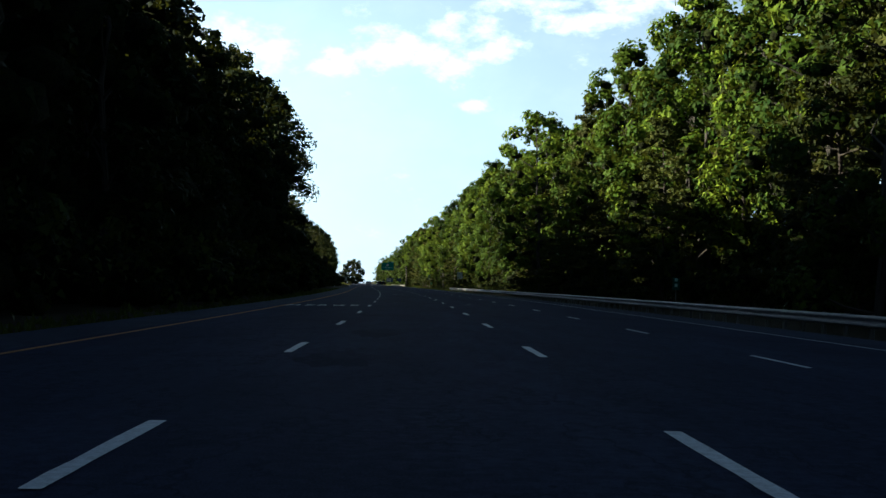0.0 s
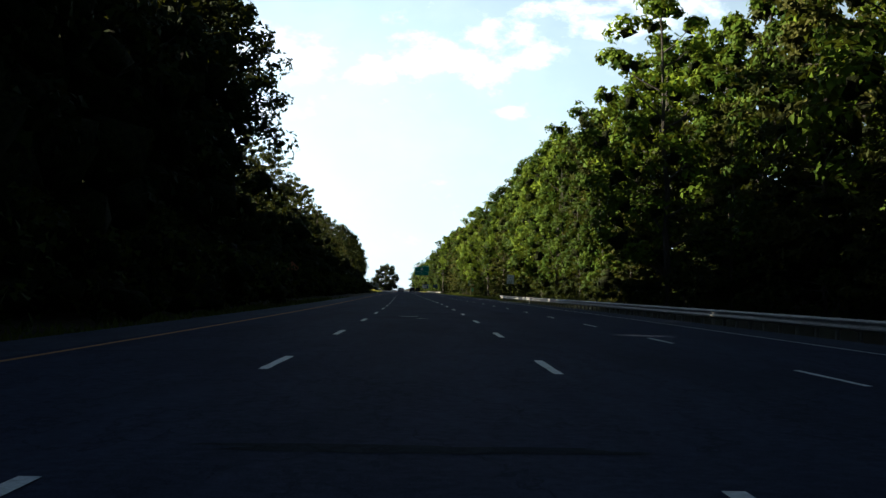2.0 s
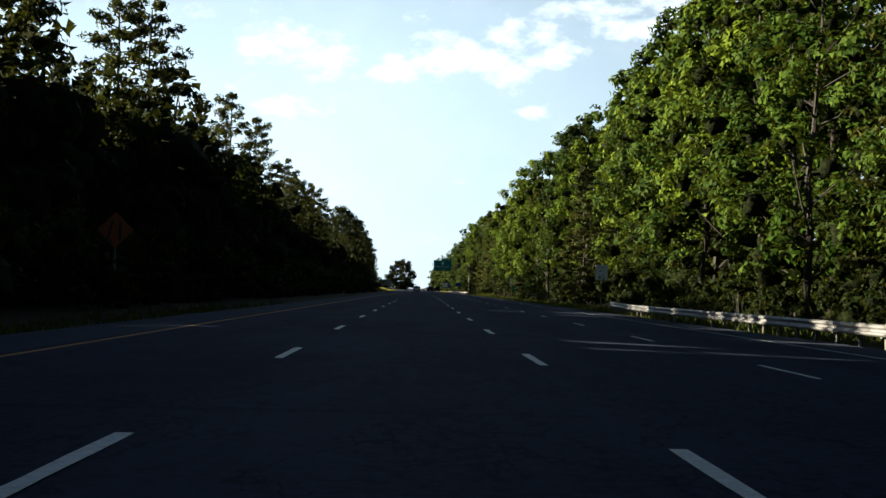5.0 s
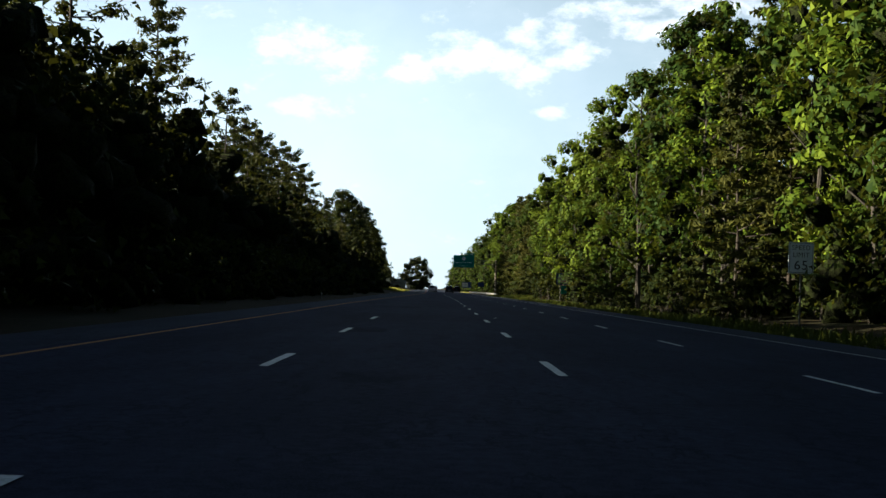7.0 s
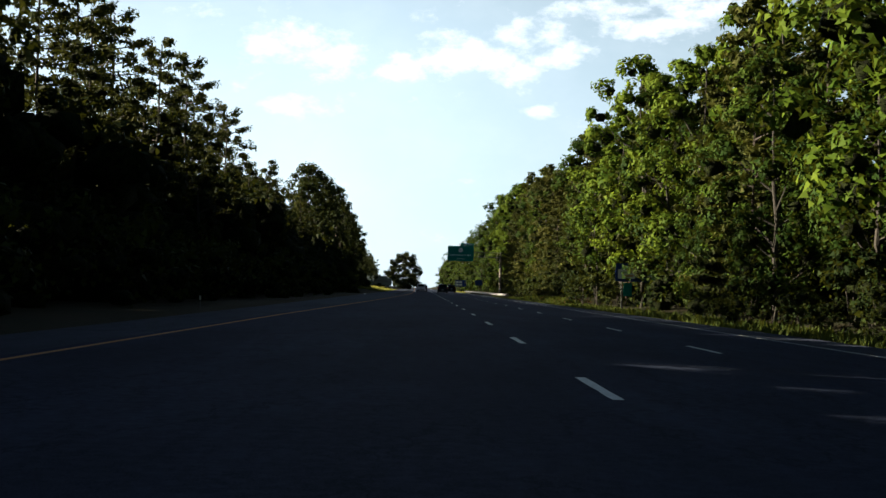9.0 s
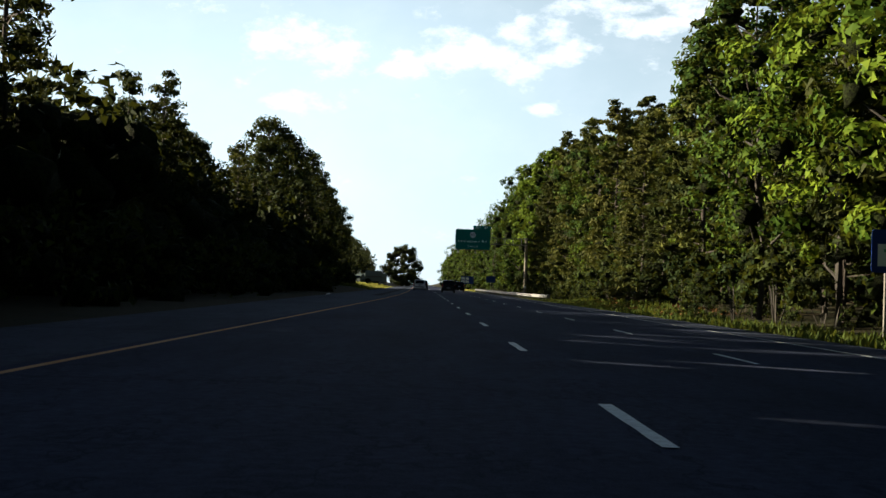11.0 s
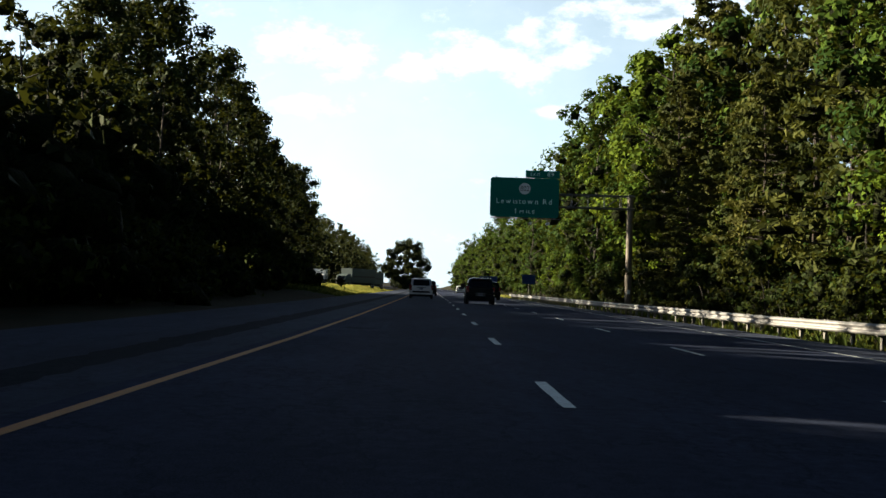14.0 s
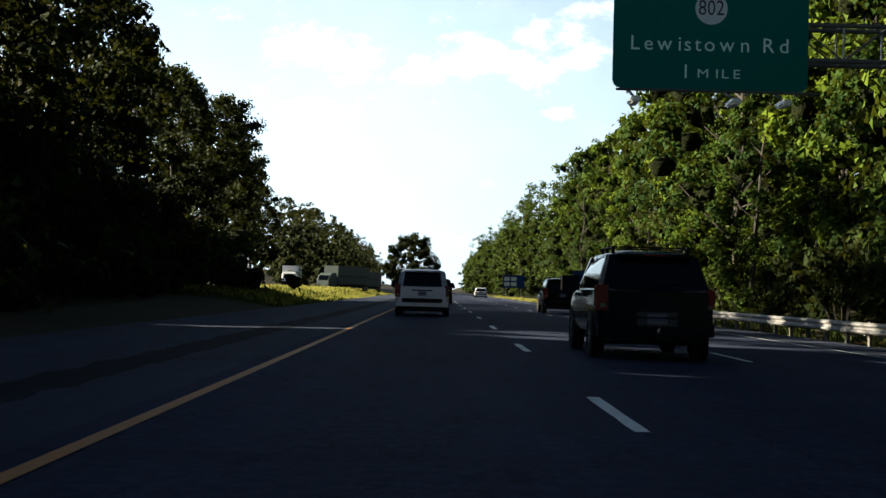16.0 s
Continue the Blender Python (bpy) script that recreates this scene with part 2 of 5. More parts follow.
# Dark tone for the crown cores: imitates the shade deep inside the foliage.
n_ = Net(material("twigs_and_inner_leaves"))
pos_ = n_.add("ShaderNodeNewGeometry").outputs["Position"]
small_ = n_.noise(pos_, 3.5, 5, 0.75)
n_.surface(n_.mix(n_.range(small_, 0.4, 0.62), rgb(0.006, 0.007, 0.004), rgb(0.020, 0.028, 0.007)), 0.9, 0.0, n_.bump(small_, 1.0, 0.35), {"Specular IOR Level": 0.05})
M_CORE_SHADE = MATS["twigs_and_inner_leaves"]
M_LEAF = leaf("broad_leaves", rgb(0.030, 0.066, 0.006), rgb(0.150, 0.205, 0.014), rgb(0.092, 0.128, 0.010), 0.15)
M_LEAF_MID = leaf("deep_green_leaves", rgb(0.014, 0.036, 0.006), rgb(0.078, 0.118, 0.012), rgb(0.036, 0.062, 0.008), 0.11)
# Backlit and deeper woods: their shade is put into this darker leaf colour.
M_LEAF_SHADED = leaf("oak_leaves", rgb(0.011, 0.020, 0.006), rgb(0.030, 0.043, 0.009), rgb(0.019, 0.027, 0.007), 0.10)
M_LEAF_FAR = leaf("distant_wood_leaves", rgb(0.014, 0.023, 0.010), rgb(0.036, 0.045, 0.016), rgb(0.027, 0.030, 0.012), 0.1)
M_NEEDLE = leaf("pine_needles", rgb(0.022, 0.034, 0.009), rgb(0.078, 0.084, 0.018), rgb(0.066, 0.060, 0.014), 0.10)
M_BUSH = leaf("undergrowth_leaves", rgb(0.014, 0.028, 0.006), rgb(0.052, 0.074, 0.013), rgb(0.034, 0.038, 0.011), 0.15)
# Straw tint, brightened so that the sunshine is put into the colour.
M_STRAW = leaf("sunlit_straw_grass", rgb(0.24, 0.26, 0.05), rgb(0.50, 0.44, 0.13), rgb(0.36, 0.36, 0.08), 0.42)
M_LITTER = leaf("fallen_pine_needles", rgb(0.070, 0.030, 0.012), rgb(0.190, 0.092, 0.036), rgb(0.120, 0.062, 0.026), 0.05)
M_GRASS = leaf("grass_blades", rgb(0.040, 0.070, 0.011), rgb(0.095, 0.108, 0.026), rgb(0.066, 0.076, 0.018))


def bark(name, a, b):
    n = Net(material(name))
    p = n.coords("Object")
    ridges = n.noise(n.mapping(p, (9, 9, 1.4)), 1.0, 5, 0.7)
    patch = n.noise(p, 1.1, 3, 0.6)
    col = n.mix(n.range(ridges, 0.35, 0.65), a, b)
    col = n.mix(n.range(patch, 0.55, 0.8, 0.0, 0.3), col, rgb(0.060, 0.055, 0.048))
    n.surface(col, 0.9, 0.0, n.bump(ridges, 0.8, 0.05))
    return MATS[name]


M_BARK = bark("grey_bark", rgb(0.014, 0.012, 0.010), rgb(0.036, 0.031, 0.026))
M_PINE_BARK = bark("pine_bark", rgb(0.012, 0.009, 0.007), rgb(0.034, 0.024, 0.018))


def metal(name, color, rough, metallic=1.0, stain=0.3):
    n = Net(material(name))
    p = n.coords("Object")
    a, b = n.noise(p, 3.0, 4, 0.65), n.noise(p, 45, 3, 0.6)
    col = n.mix(n.range(a, 0.35, 0.7, 0.0, stain), color, rgb(color[0] * 0.45, color[1] * 0.42, color[2] * 0.38))
    n.surface(col, n.range(b, 0.3, 0.7, rough - 0.08, rough + 0.12), metallic, n.bump(b, 0.08, 0.004))
    return MATS[name]


M_ZINC = metal("galvanised_steel", rgb(0.31, 0.31, 0.32), 0.58, 0.7, 0.5)
M_POST = metal("weathered_post_steel", rgb(0.17, 0.165, 0.155), 0.65, 0.4)
M_POLE = metal("mast_steel", rgb(0.105, 0.088, 0.070), 0.6, 0.2, 0.6)
M_TRUSS = metal("truss_steel", rgb(0.11, 0.11, 0.11), 0.55, 0.5)
M_ALU = metal("sign_back_aluminium", rgb(0.55, 0.56, 0.57), 0.4, 0.8)


def plain(name, color, rough=0.5, metallic=0.0, extra=None, speck=0.15):
    n = Net(material(name))
    a = n.noise(n.coords("Object"), 6.0, 5, 0.65)
    col = n.mix(n.range(a, 0.35, 0.75, 0.0, speck), color, rgb(color[0] * 0.5, color[1] * 0.5, color[2] * 0.5))
    n.surface(col, rough, metallic, None, extra)
    return MATS[name]


M_SIGN_GREEN = plain("green_sign_sheet", rgb(0.001, 0.115, 0.092), 0.45, 0.0, {"Specular IOR Level": 0.12})
M_SIGN_BLUE = plain("blue_sign_sheet", rgb(0.006, 0.020, 0.10), 0.45, 0.0, {"Specular IOR Level": 0.12})
M_SIGN_WHITE = plain("white_sign_sheet", rgb(0.50, 0.54, 0.56), 0.5)
M_SIGN_TEXT = plain("pale_sign_lettering", rgb(0.60, 0.85, 0.78), 0.5, 0.0, {"Specular IOR Level": 0.15})
M_SIGN_BLACK = plain("black_sign_print", rgb(0.012, 0.012, 0.014), 0.6)
M_SIGN_YELLOW = plain("amber_warning_sheet", rgb(0.24, 0.055, 0.008), 0.5)
M_LOGO_A = plain("pale_service_panel", rgb(0.42, 0.44, 0.40), 0.5)
M_LOGO_B = plain("green_service_panel", rgb(0.08, 0.22, 0.12), 0.5)
M_LAMP = plain("lamp_housing", rgb(0.70, 0.68, 0.62), 0.4, 0.2)

M_SILVER = plain("silver_car_paint", rgb(0.44, 0.42, 0.46), 0.35, 0.35, {"Coat Weight": 0.4, "Coat Roughness": 0.08}, 0.08)
M_NAVY = plain("dark_green_blue_car_paint", rgb(0.0016, 0.0046, 0.0100), 0.14, 0.0, {"Specular IOR Level": 0.16}, 0.1)
M_BLACK = plain("black_car_paint", rgb(0.0015, 0.0015, 0.0025), 0.12, 0.0, {"Specular IOR Level": 0.12}, 0.1)
M_WHITECAR = plain("white_car_paint", rgb(0.66, 0.67, 0.68), 0.3, 0.0, {"Coat Weight": 0.7, "Coat Roughness": 0.05}, 0.06)
M_GREYTRUCK = plain("grey_trailer_sheet", rgb(0.05, 0.075, 0.075), 0.6, 0.0)
M_GLASS = plain("tinted_car_glass", rgb(0.002, 0.003, 0.005), 0.05, 0.0, {"Specular IOR Level": 0.28}, 0.0)
M_TYRE = plain("tyre_rubber", rgb(0.016, 0.016, 0.017), 0.85)
M_RIM = metal("alloy_rim", rgb(0.42, 0.43, 0.44), 0.35, 0.9)
M_TRIM = plain("black_plastic_trim", rgb(0.005, 0.0055, 0.008), 0.6, 0.0, {"Specular IOR Level": 0.12})
M_RED = plain("red_lamp_lens", rgb(0.12, 0.002, 0.004), 0.25, 0.0, {"Specular IOR Level": 0.3}, 0.1)
M_CLEAR = plain("clear_lamp_lens", rgb(0.10, 0.08, 0.075), 0.3, 0.0, {"Specular IOR Level": 0.3}, 0.05)
M_PLATE = plain("plate_sheet", rgb(0.11, 0.11, 0.16), 0.5)
# Lighter tone imitates the reflection in the recess round the plate.
M_RECESS = plain("plate_recess_paint", rgb(0.030, 0.036, 0.044), 0.4, 0.0, {"Specular IOR Level": 0.3})
M_PLATE_BAR = plain("plate_print", rgb(0.06, 0.07, 0.13), 0.5)
M_CHROME = metal("chrome", rgb(0.7, 0.7, 0.72), 0.15, 1.0, 0.1)


# ---- building helpers ----
def mesh_of(name, verts, faces, mat=None, smooth=False):
    me = bpy.data.meshes.new(name)
    me.from_pydata([tuple(v) for v in verts], [], [tuple(f) for f in faces])
    if mat:
        me.materials.append(mat)
    if smooth:
        me.polygons.foreach_set("use_smooth", [True] * len(me.polygons))
    me.update()
    return me


def part(name, bm, mat, parent=None, label=""):
    """Links a bmesh or mesh as one object under a thing or a part."""
    if isinstance(bm, bmesh.types.BMesh):
        bmesh.ops.recalc_face_normals(bm, faces=bm.faces)
        me = bpy.data.meshes.new(name)
        bm.to_mesh(me)
        bm.free()
        me.materials.append(mat)
    else:
        me = bm
        if mat and not me.materials:
            me.materials.append(mat)
    ob = new(name, me)
    ob.parent = parent
    if label:
        tagged(ob, label)
    return ob


def thing(name, m, label, category, group="", kind=""):
    ob = new(name)
    ob.matrix_basis = m
    ob.empty_display_size = 0.2
    return tagged(ob, label, category, group, kind)


def add_box(bm, lo, hi, bevel=0.0, m=None):
    """A box from corner to corner, with rounded edges if asked."""
    made = bmesh.ops.create_cube(bm, size=1.0)["verts"]
    size, mid = Vector(hi) - Vector(lo), (Vector(hi) + Vector(lo)) / 2
    for v in made:
        v.co = Vector(v.co[i] * size[i] + mid[i] for i in range(3))
    if bevel:
        edges = list({e for v in made for e in v.link_edges})
        made = list({v for f in bmesh.ops.bevel(bm, geom=edges, offset=bevel, segments=2, affect="EDGES")["faces"] for v in f.verts} | {v for v in made if v.is_valid})
    if m is not None:
        bmesh.ops.transform(bm, matrix=m, verts=[v for v in made if v.is_valid])
    return bm


def box(lo, hi, bevel=0.0, m=None):
    return add_box(bmesh.new(), lo, hi, bevel, m)


def add_rod(bm, a, b, r, sides=8, r2=None):
    a, b = Vector(a), Vector(b)
    turn = (b - a).to_track_quat("Z", "Y").to_matrix().to_4x4()
    bmesh.ops.create_cone(bm, cap_ends=True, segments=sides, radius1=r, radius2=r if r2 is None else r2, depth=(b - a).length,
                          matrix=Matrix.Translation((a + b) / 2) @ turn)
    return bm


def rod(a, b, r, sides=8, r2=None):
    return add_rod(bmesh.new(), a, b, r, sides, r2)


def glyph(body, size, depth):
    """One run of characters as a flat mesh, its left end at x = 0."""
    cu = bpy.data.curves.new("glyph", "FONT")
    cu.body, cu.size, cu.align_y, cu.extrude, cu.resolution_u = body, size, "CENTER", depth, 3
    tmp = bpy.data.objects.new("glyph", cu)
    scene.collection.objects.link(tmp)
    me = bpy.data.meshes.new_from_object(tmp.evaluated_get(bpy.context.evaluated_depsgraph_get()))
    bpy.data.objects.remove(tmp)
    xs = [v.co.x for v in me.vertices]
    return me, (max(xs) - min(xs) if xs else 0.0)


def letters(text, height, mat, parent, at, name="letter", stretch=1.0, space=1.0, turn=(90, 0, 0), depth=0.004, label=""):
    """A word, each character a thin mesh of its own, centred at a place of the parent."""
    size = height / 0.72
    bars = glyph("II", size, depth)[1]
    x, marks = 0.0, []
    for ch in text:
        step = (glyph("I" + ch + "I", size, depth)[1] - bars) * space * stretch
        if ch != " ":
            marks.append((ch, x))
        x += step
    half = (x - (space - 1) * size * 0.3 * stretch) / 2
    for ch, x0 in marks:
        me = glyph(ch, size, depth)[0]
        me.transform(Matrix.Diagonal((stretch, 1, 1, 1)))
        me.materials.clear()
        me.materials.append(mat)
        ob = part(name, me, None, parent, label)
        ob.matrix_basis = pose(*at, *turn) @ Matrix.Translation((x0 - half, 0, 0))


def ribbon(name, mat, stations, across, lift=0.0, zfun=pave_z):
    """A strip of paving: across(s) gives its u values; the UV is metres across and along."""
    verts, faces, uvs = [], [], []
    for s in stations:
        for u in across(s):
            p = road(s, u, zfun(u) + lift)
            verts.append(p)
            uvs.append((u, s))
    k = len(across(stations[0]))
    for i in range(len(stations) - 1):
        for j in range(k - 1):
            a = i * k + j
            faces.append((a, a + 1, a + k + 1, a + k))
    me = mesh_of(name, verts, faces, mat)
    layer = me.uv_layers.new(name="UVMap")
    for loop in me.loops:
        layer.data[loop.index].uv = uvs[loop.vertex_index]
    return me


# ---- ground and road ----
gs = np.r_[np.arange(-300, 1000, 10.0), np.arange(1000, 3001, 100.0)]
gu = np.r_[[-3600, -1500, -600, -250, -120, -75, -60, -48, -44, -41, -34, -25, -22, -20, -17.5, -15, -13, -11.5, -10.4, -9.6, -8.5], [9.0, 9.4, 10.5, 11.5, 12.5, 13.7, 15, 16.5, 18, 20, 23, 30, 40, 70, 120, 300, 900, 3600]]
gv, gf = [], []
for s in gs:
    for u in gu:
        wob = 0.0 if -10 < u < 10 or -42 < u < -14 else 0.16 * (noise.noise((s * 0.11, u * 0.17, 3.0)) + 0.6 * noise.noise((s * 0.4, u * 0.5, 9.0)))
        gv.append(road(s, u, ground_z(u, s) + wob))
for i in range(len(gs) - 1):
    for j in range(len(gu) - 1):
        a = i * len(gu) + j
        gf.append((a, a + 1, a + len(gu) + 1, a + len(gu)))
ground = tagged(part("ground", mesh_of("ground", gv, gf, M_GROUND, True), None), "uneven grassy verge and woodland soil", "ground", kind="structure")

rs = [float(s) for s in np.r_[np.arange(-300, 1000, 5.0), np.arange(1000, 2001, 25.0)]]


def yellow_u(s):
    """The left edge line, which closes the left lane."""
    return float(np.interp(s, [0, 300, 330, 380, 410, 440, 470, 490], [-7.55, -7.2, -6.8, -5.55, -4.85, -4.2, -3.85, -3.78]))


def far_mid(s):
    """The middle of the opposite carriageway, which comes nearer where the wood between ends."""
    return float(np.interp(s, [300, 600, 690, 740, 800, 1000], [-38.0, -36.0, -22.0, -18.5, -18.5, -20.0]))


def spread(a, b, k):
    return [a + (b - a) * i / k for i in range(k + 1)]


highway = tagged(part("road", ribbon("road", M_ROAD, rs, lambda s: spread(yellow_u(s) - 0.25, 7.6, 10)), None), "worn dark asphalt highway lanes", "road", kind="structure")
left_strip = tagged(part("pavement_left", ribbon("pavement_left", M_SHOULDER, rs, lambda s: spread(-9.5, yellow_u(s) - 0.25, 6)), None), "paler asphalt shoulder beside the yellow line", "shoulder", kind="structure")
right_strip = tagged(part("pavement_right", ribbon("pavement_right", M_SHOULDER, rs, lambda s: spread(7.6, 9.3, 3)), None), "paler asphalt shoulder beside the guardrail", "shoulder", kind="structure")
far_road = tagged(part("road_far", ribbon("road_far", M_SHOULDER, [s for s in rs if s >= 600], lambda s: spread(far_mid(s) - 6, far_mid(s) + 6, 4), 0.06, lambda u: ground_z(u, 700)), None), "asphalt of the opposite carriageway", "road", kind="structure")

part("edge_line", ribbon("edge_line", M_YELLOW, rs, lambda s: [yellow_u(s), yellow_u(s) + 0.13], 0.005), None, highway, "worn yellow edge line")
part("edge_line", ribbon("edge_line", M_WORN, rs, lambda s: [7.24, 7.34], 0.005), None, highway, "worn white edge line")
part("seal_strip", ribbon("seal_strip", M_SEAL, [float(s) for s in np.arange(455, 800, 0.5)], lambda s: [-5.85 + 0.22 * noise.noise((s * 0.9, 1.0, 0.0)) + 0.12 * noise.noise((s * 3.1, 5.0, 0.0)), -5.4, -5.10 + 0.16 * noise.noise((s * 1.3, 9.0, 0.0)) + 0.08 * noise.noise((s * 3.7, 2.0, 0.0))], 0.004), None, left_strip, "dark sealed strip in the shoulder")


def flat_dash(length, width):
    """A painted dash with slightly ragged ends, lying along y and ending at its origin."""
    r = np.random.default_rng(int(length * 100 + width * 1000))
    left = [(-width / 2 + r.normal(0, 0.004), y) for y in np.linspace(-length, 0, 7)]
    right = [(width / 2 + r.normal(0, 0.004), y) for y in np.linspace(-length, 0, 7)]
    verts = [(x, y, 0) for x, y in left] + [(x, y, 0) for x, y in right]
    return mesh_of("lane_dash", verts, [(i, i + 7, i + 8, i + 1) for i in range(6)], M_WHITE)


DASH = flat_dash(3.05, 0.125)
THIN_DASH = flat_dash(3.05, 0.095)
for first, u, last in ((8.99, 0.0, 900), (9.14, -3.66, 268), (8.47, 3.66, 900)):
    k = -6
    while first + 12.192 * k < last:
        s = first + 12.192 * k
        ob = part("lane_dash", THIN_DASH if u > 3 else DASH, None, highway)
        ob.matrix_basis = stand(s, u, pave_z(u) + 0.006)
        k += 1

# The word painted on the lane that ends.
letters("MERGE", 2.5, M_WHITE, highway, tuple(road(57.2, -5.75, pave_z(-5.75) + 0.007)), "painted_letter", 0.25, 1.25, (0, -0.69, math.degrees(heading(57))), 0.001, "worn white letter painted on the lane")
# Small pale repair plates and dark patches in the lanes.
for s, u, w, l, mat in ((19.0, 1.6, 0.5, 0.35, M_SHOULDER), (65.5, -2.6, 0.25, 0.4, M_WHITE), (65.3, 1.15, 0.28, 0.35, M_WHITE), (111.5, -2.25, 0.75, 0.30, M_WHITE), (108.3, -1.75, 0.50, 0.16, M_WHITE), (269, 0.5, 0.14, 0.3, M_WHITE), (424, -0.2, 0.2, 0.3, M_WHITE), (441.5, 0.4, 0.15, 0.3, M_WHITE)):
    me = mesh_of("repair_patch", [(-w / 2, -l / 2, 0), (w / 2, -l / 2 * 0.8, 0), (w / 2 * 0.9, l / 2, 0), (-w / 2 * 0.8, l / 2 * 0.9, 0)], [(0, 1, 2, 3)], mat)
    ob = part("repair_patch", me, None, highway)
    ob.matrix_basis = stand(s, u, pave_z(u) + 0.005)
for s, u, w, l in ((40.3, -3.15, 0.9, 3.6), (26, -2.6, 1.2, 5), (17, -2.9, 1.2, 4), (71.5, -1.7, 3.4, 0.5), (188.0, -0.4, 3.2, 0.35), (252, -3.2, 1.2, 4), (236.5, -2.3, 1.0, 2.2), (288, -3.0, 1.2, 7), (476, -2.9, 1.0, 1.6), (505, -1.2, 2.2, 0.3), (441.6, 4.0, 2.3, 0.42), (109.6, -2.5, 2.0, 3.4), (124, 1.9, 1.6, 9.0), (118, -1.0, 2.6, 3.0), (433, 2.2, 1.2, 12.0)):
    r = np.random.default_rng(int(s))
    ring = []
    for a in np.linspace(0, 2 * math.pi, 44, endpoint=False):
        k = 0.82 + 0.30 * noise.noise((2.2 * math.cos(a), 2.2 * math.sin(a), s)) + 0.22 * noise.noise((7 * math.cos(a), 7 * math.sin(a), s)) + 0.06 * r.random()
        ring.append((w / 2 * math.cos(a) * k, l / 2 * math.sin(a) * k, 0))
    me = mesh_of("dark_patch", ring, [tuple(range(44))], M_SEAL if l < 0.6 else M_STAIN)
    lay = me.uv_layers.new(name="UVMap")
    for loop in me.loops:
        lay.data[loop.index].uv = ring[loop.vertex_index][:2]
    ob = part("dark_patch", me, None, highway)
    ob.matrix_basis = stand(s, u, pave_z(u) + 0.004)


# ---- guardrails ----
BEAM = [(0.0, 0.155), (-0.02, 0.15), (-0.075, 0.115), (-0.08, 0.09), (-0.075, 0.065), (-0.01, 0.03), (0.0, 0.0), (-0.01, -0.03), (-0.075, -0.065), (-0.08, -0.09), (-0.075, -0.115), (-0.02, -0.15), (0.0, -0.155)]
bm = bmesh.new()
add_box(bm, (-0.05, -0.075, -0.55), (-0.035, 0.075, 0.72))
add_box(bm, (0.035, -0.075, -0.55), (0.05, 0.075, 0.72))
add_box(bm, (-0.035, -0.006, -0.55), (0.035, 0.006, 0.72))
POST = part("post", bm, M_POST).data
BLOCK = part("block", box((-0.17, -0.07, 0.36), (-0.05, 0.07, 0.70), 0.01), M_POST).data
for ob in [o for o in scene.collection.objects if o.name in ("post", "block")]:
    bpy.data.objects.remove(ob)


def beam_mesh(s0, s1, u, z0, u_at):
    """A length of rolled rail following the road, 3 mm thick steel."""
    ss = np.linspace(s0, s1, 4)
    verts, faces = [], []
    k = len(BEAM)
    for s in ss:
        for dx_, dz_ in BEAM:
            verts.append(road(s, u_at(s) + dx_ - 0.17, z0 + 0.55 + dz_))
        for dx_, dz_ in BEAM:
            verts.append(road(s, u_at(s) + dx_ - 0.164, z0 + 0.55 + dz_))
    for i in range(len(ss) - 1):
        for j in range(k - 1):
            a, b = i * 2 * k + j, (i + 1) * 2 * k + j
            faces += [(a, a + 1, b + 1, b), (a + k, b + k, b + k + 1, a + k + 1)]
        for j in (0, k - 1):
            a, b = i * 2 * k + j, (i + 1) * 2 * k + j
            faces.append((a, b, b + k, a + k))
    return mesh_of("beam", verts, faces, M_ZINC)


def guardrail(s0, s1, u_at, label):
    rail = thing("guardrail", Matrix.Identity(4), label, "guardrail", "guardrails")
    s = s0
    while s < s1 - 0.1:
        e = min(s + 7.62, s1)
        part("beam", beam_mesh(s, e + 0.12, 0, ground_z(10.0) + 0.02, u_at), None, rail)
        s = e
    s = s0 + 0.3
    while s < s1:
        z = ground_z(10.0) + 0.02
        ob = part("post", POST, None, rail)
        ob.matrix_basis = stand(s, u_at(s), z)
        ob = part("block", BLOCK, None, rail)
        ob.matrix_basis = stand(s, u_at(s), z)
        s += 1.905
    return rail


rail_a = guardrail(-40.0, 250.0, lambda s: 10.0 + 2.0 * max(0.0, (s - 224) / 26) ** 1.3, "galvanised steel guardrail on short posts, dulled by weather")
rail_b = guardrail(477.5, 622.0, lambda s: 10.0 + 0.9 * max(0, (488 - s) / 10), "galvanised steel guardrail passing the sign mast")
for rail, s, u, mat, label in ((rail_a, 249.9, 12.0, M_ALU, "pale flared rail end terminal"), (rail_b, 477.6, 10.9, M_POST, "dark rail end terminal")):
    ob = part("end_piece", box((-0.30, -0.35, 0.34), (-0.12, 0.35, 0.76), 0.06), mat, rail, label)
    ob.matrix_basis = stand(s, u, ground_z(10) + 0.02)

# ---- small things on the left verge ----
marker = thing("verge_marker", stand(352.0, -13.4, ground_z(-13.4, 352)), "small pale marker post standing in the verge grass", "marker post")
part("post", rod((0, 0, -0.2), (0, 0, 0.62), 0.025, 8), M_POST, marker)
part("reflector", box((-0.05, -0.035, 0.40), (0.05, -0.02, 0.62), 0.01), M_WHITECAR, marker, "small white reflector plate")
rag = thing("litter_bag", stand(462.8, -9.8, ground_z(-9.8, 463) + 0.02, 20), "crumpled white litter bag on the shoulder's edge", "litter")
bm = bmesh.new()
bmesh.ops.create_icosphere(bm, subdivisions=3, radius=0.5)
for v in bm.verts:
    k = 1 + 0.5 * noise.noise(v.co * 2.4)
    v.co = Vector((v.co.x * 0.62 * k, v.co.y * 0.42 * k, max(-0.03, v.co.z * 0.24 * k)))
part("bag", bm, M_WHITECAR, rag)

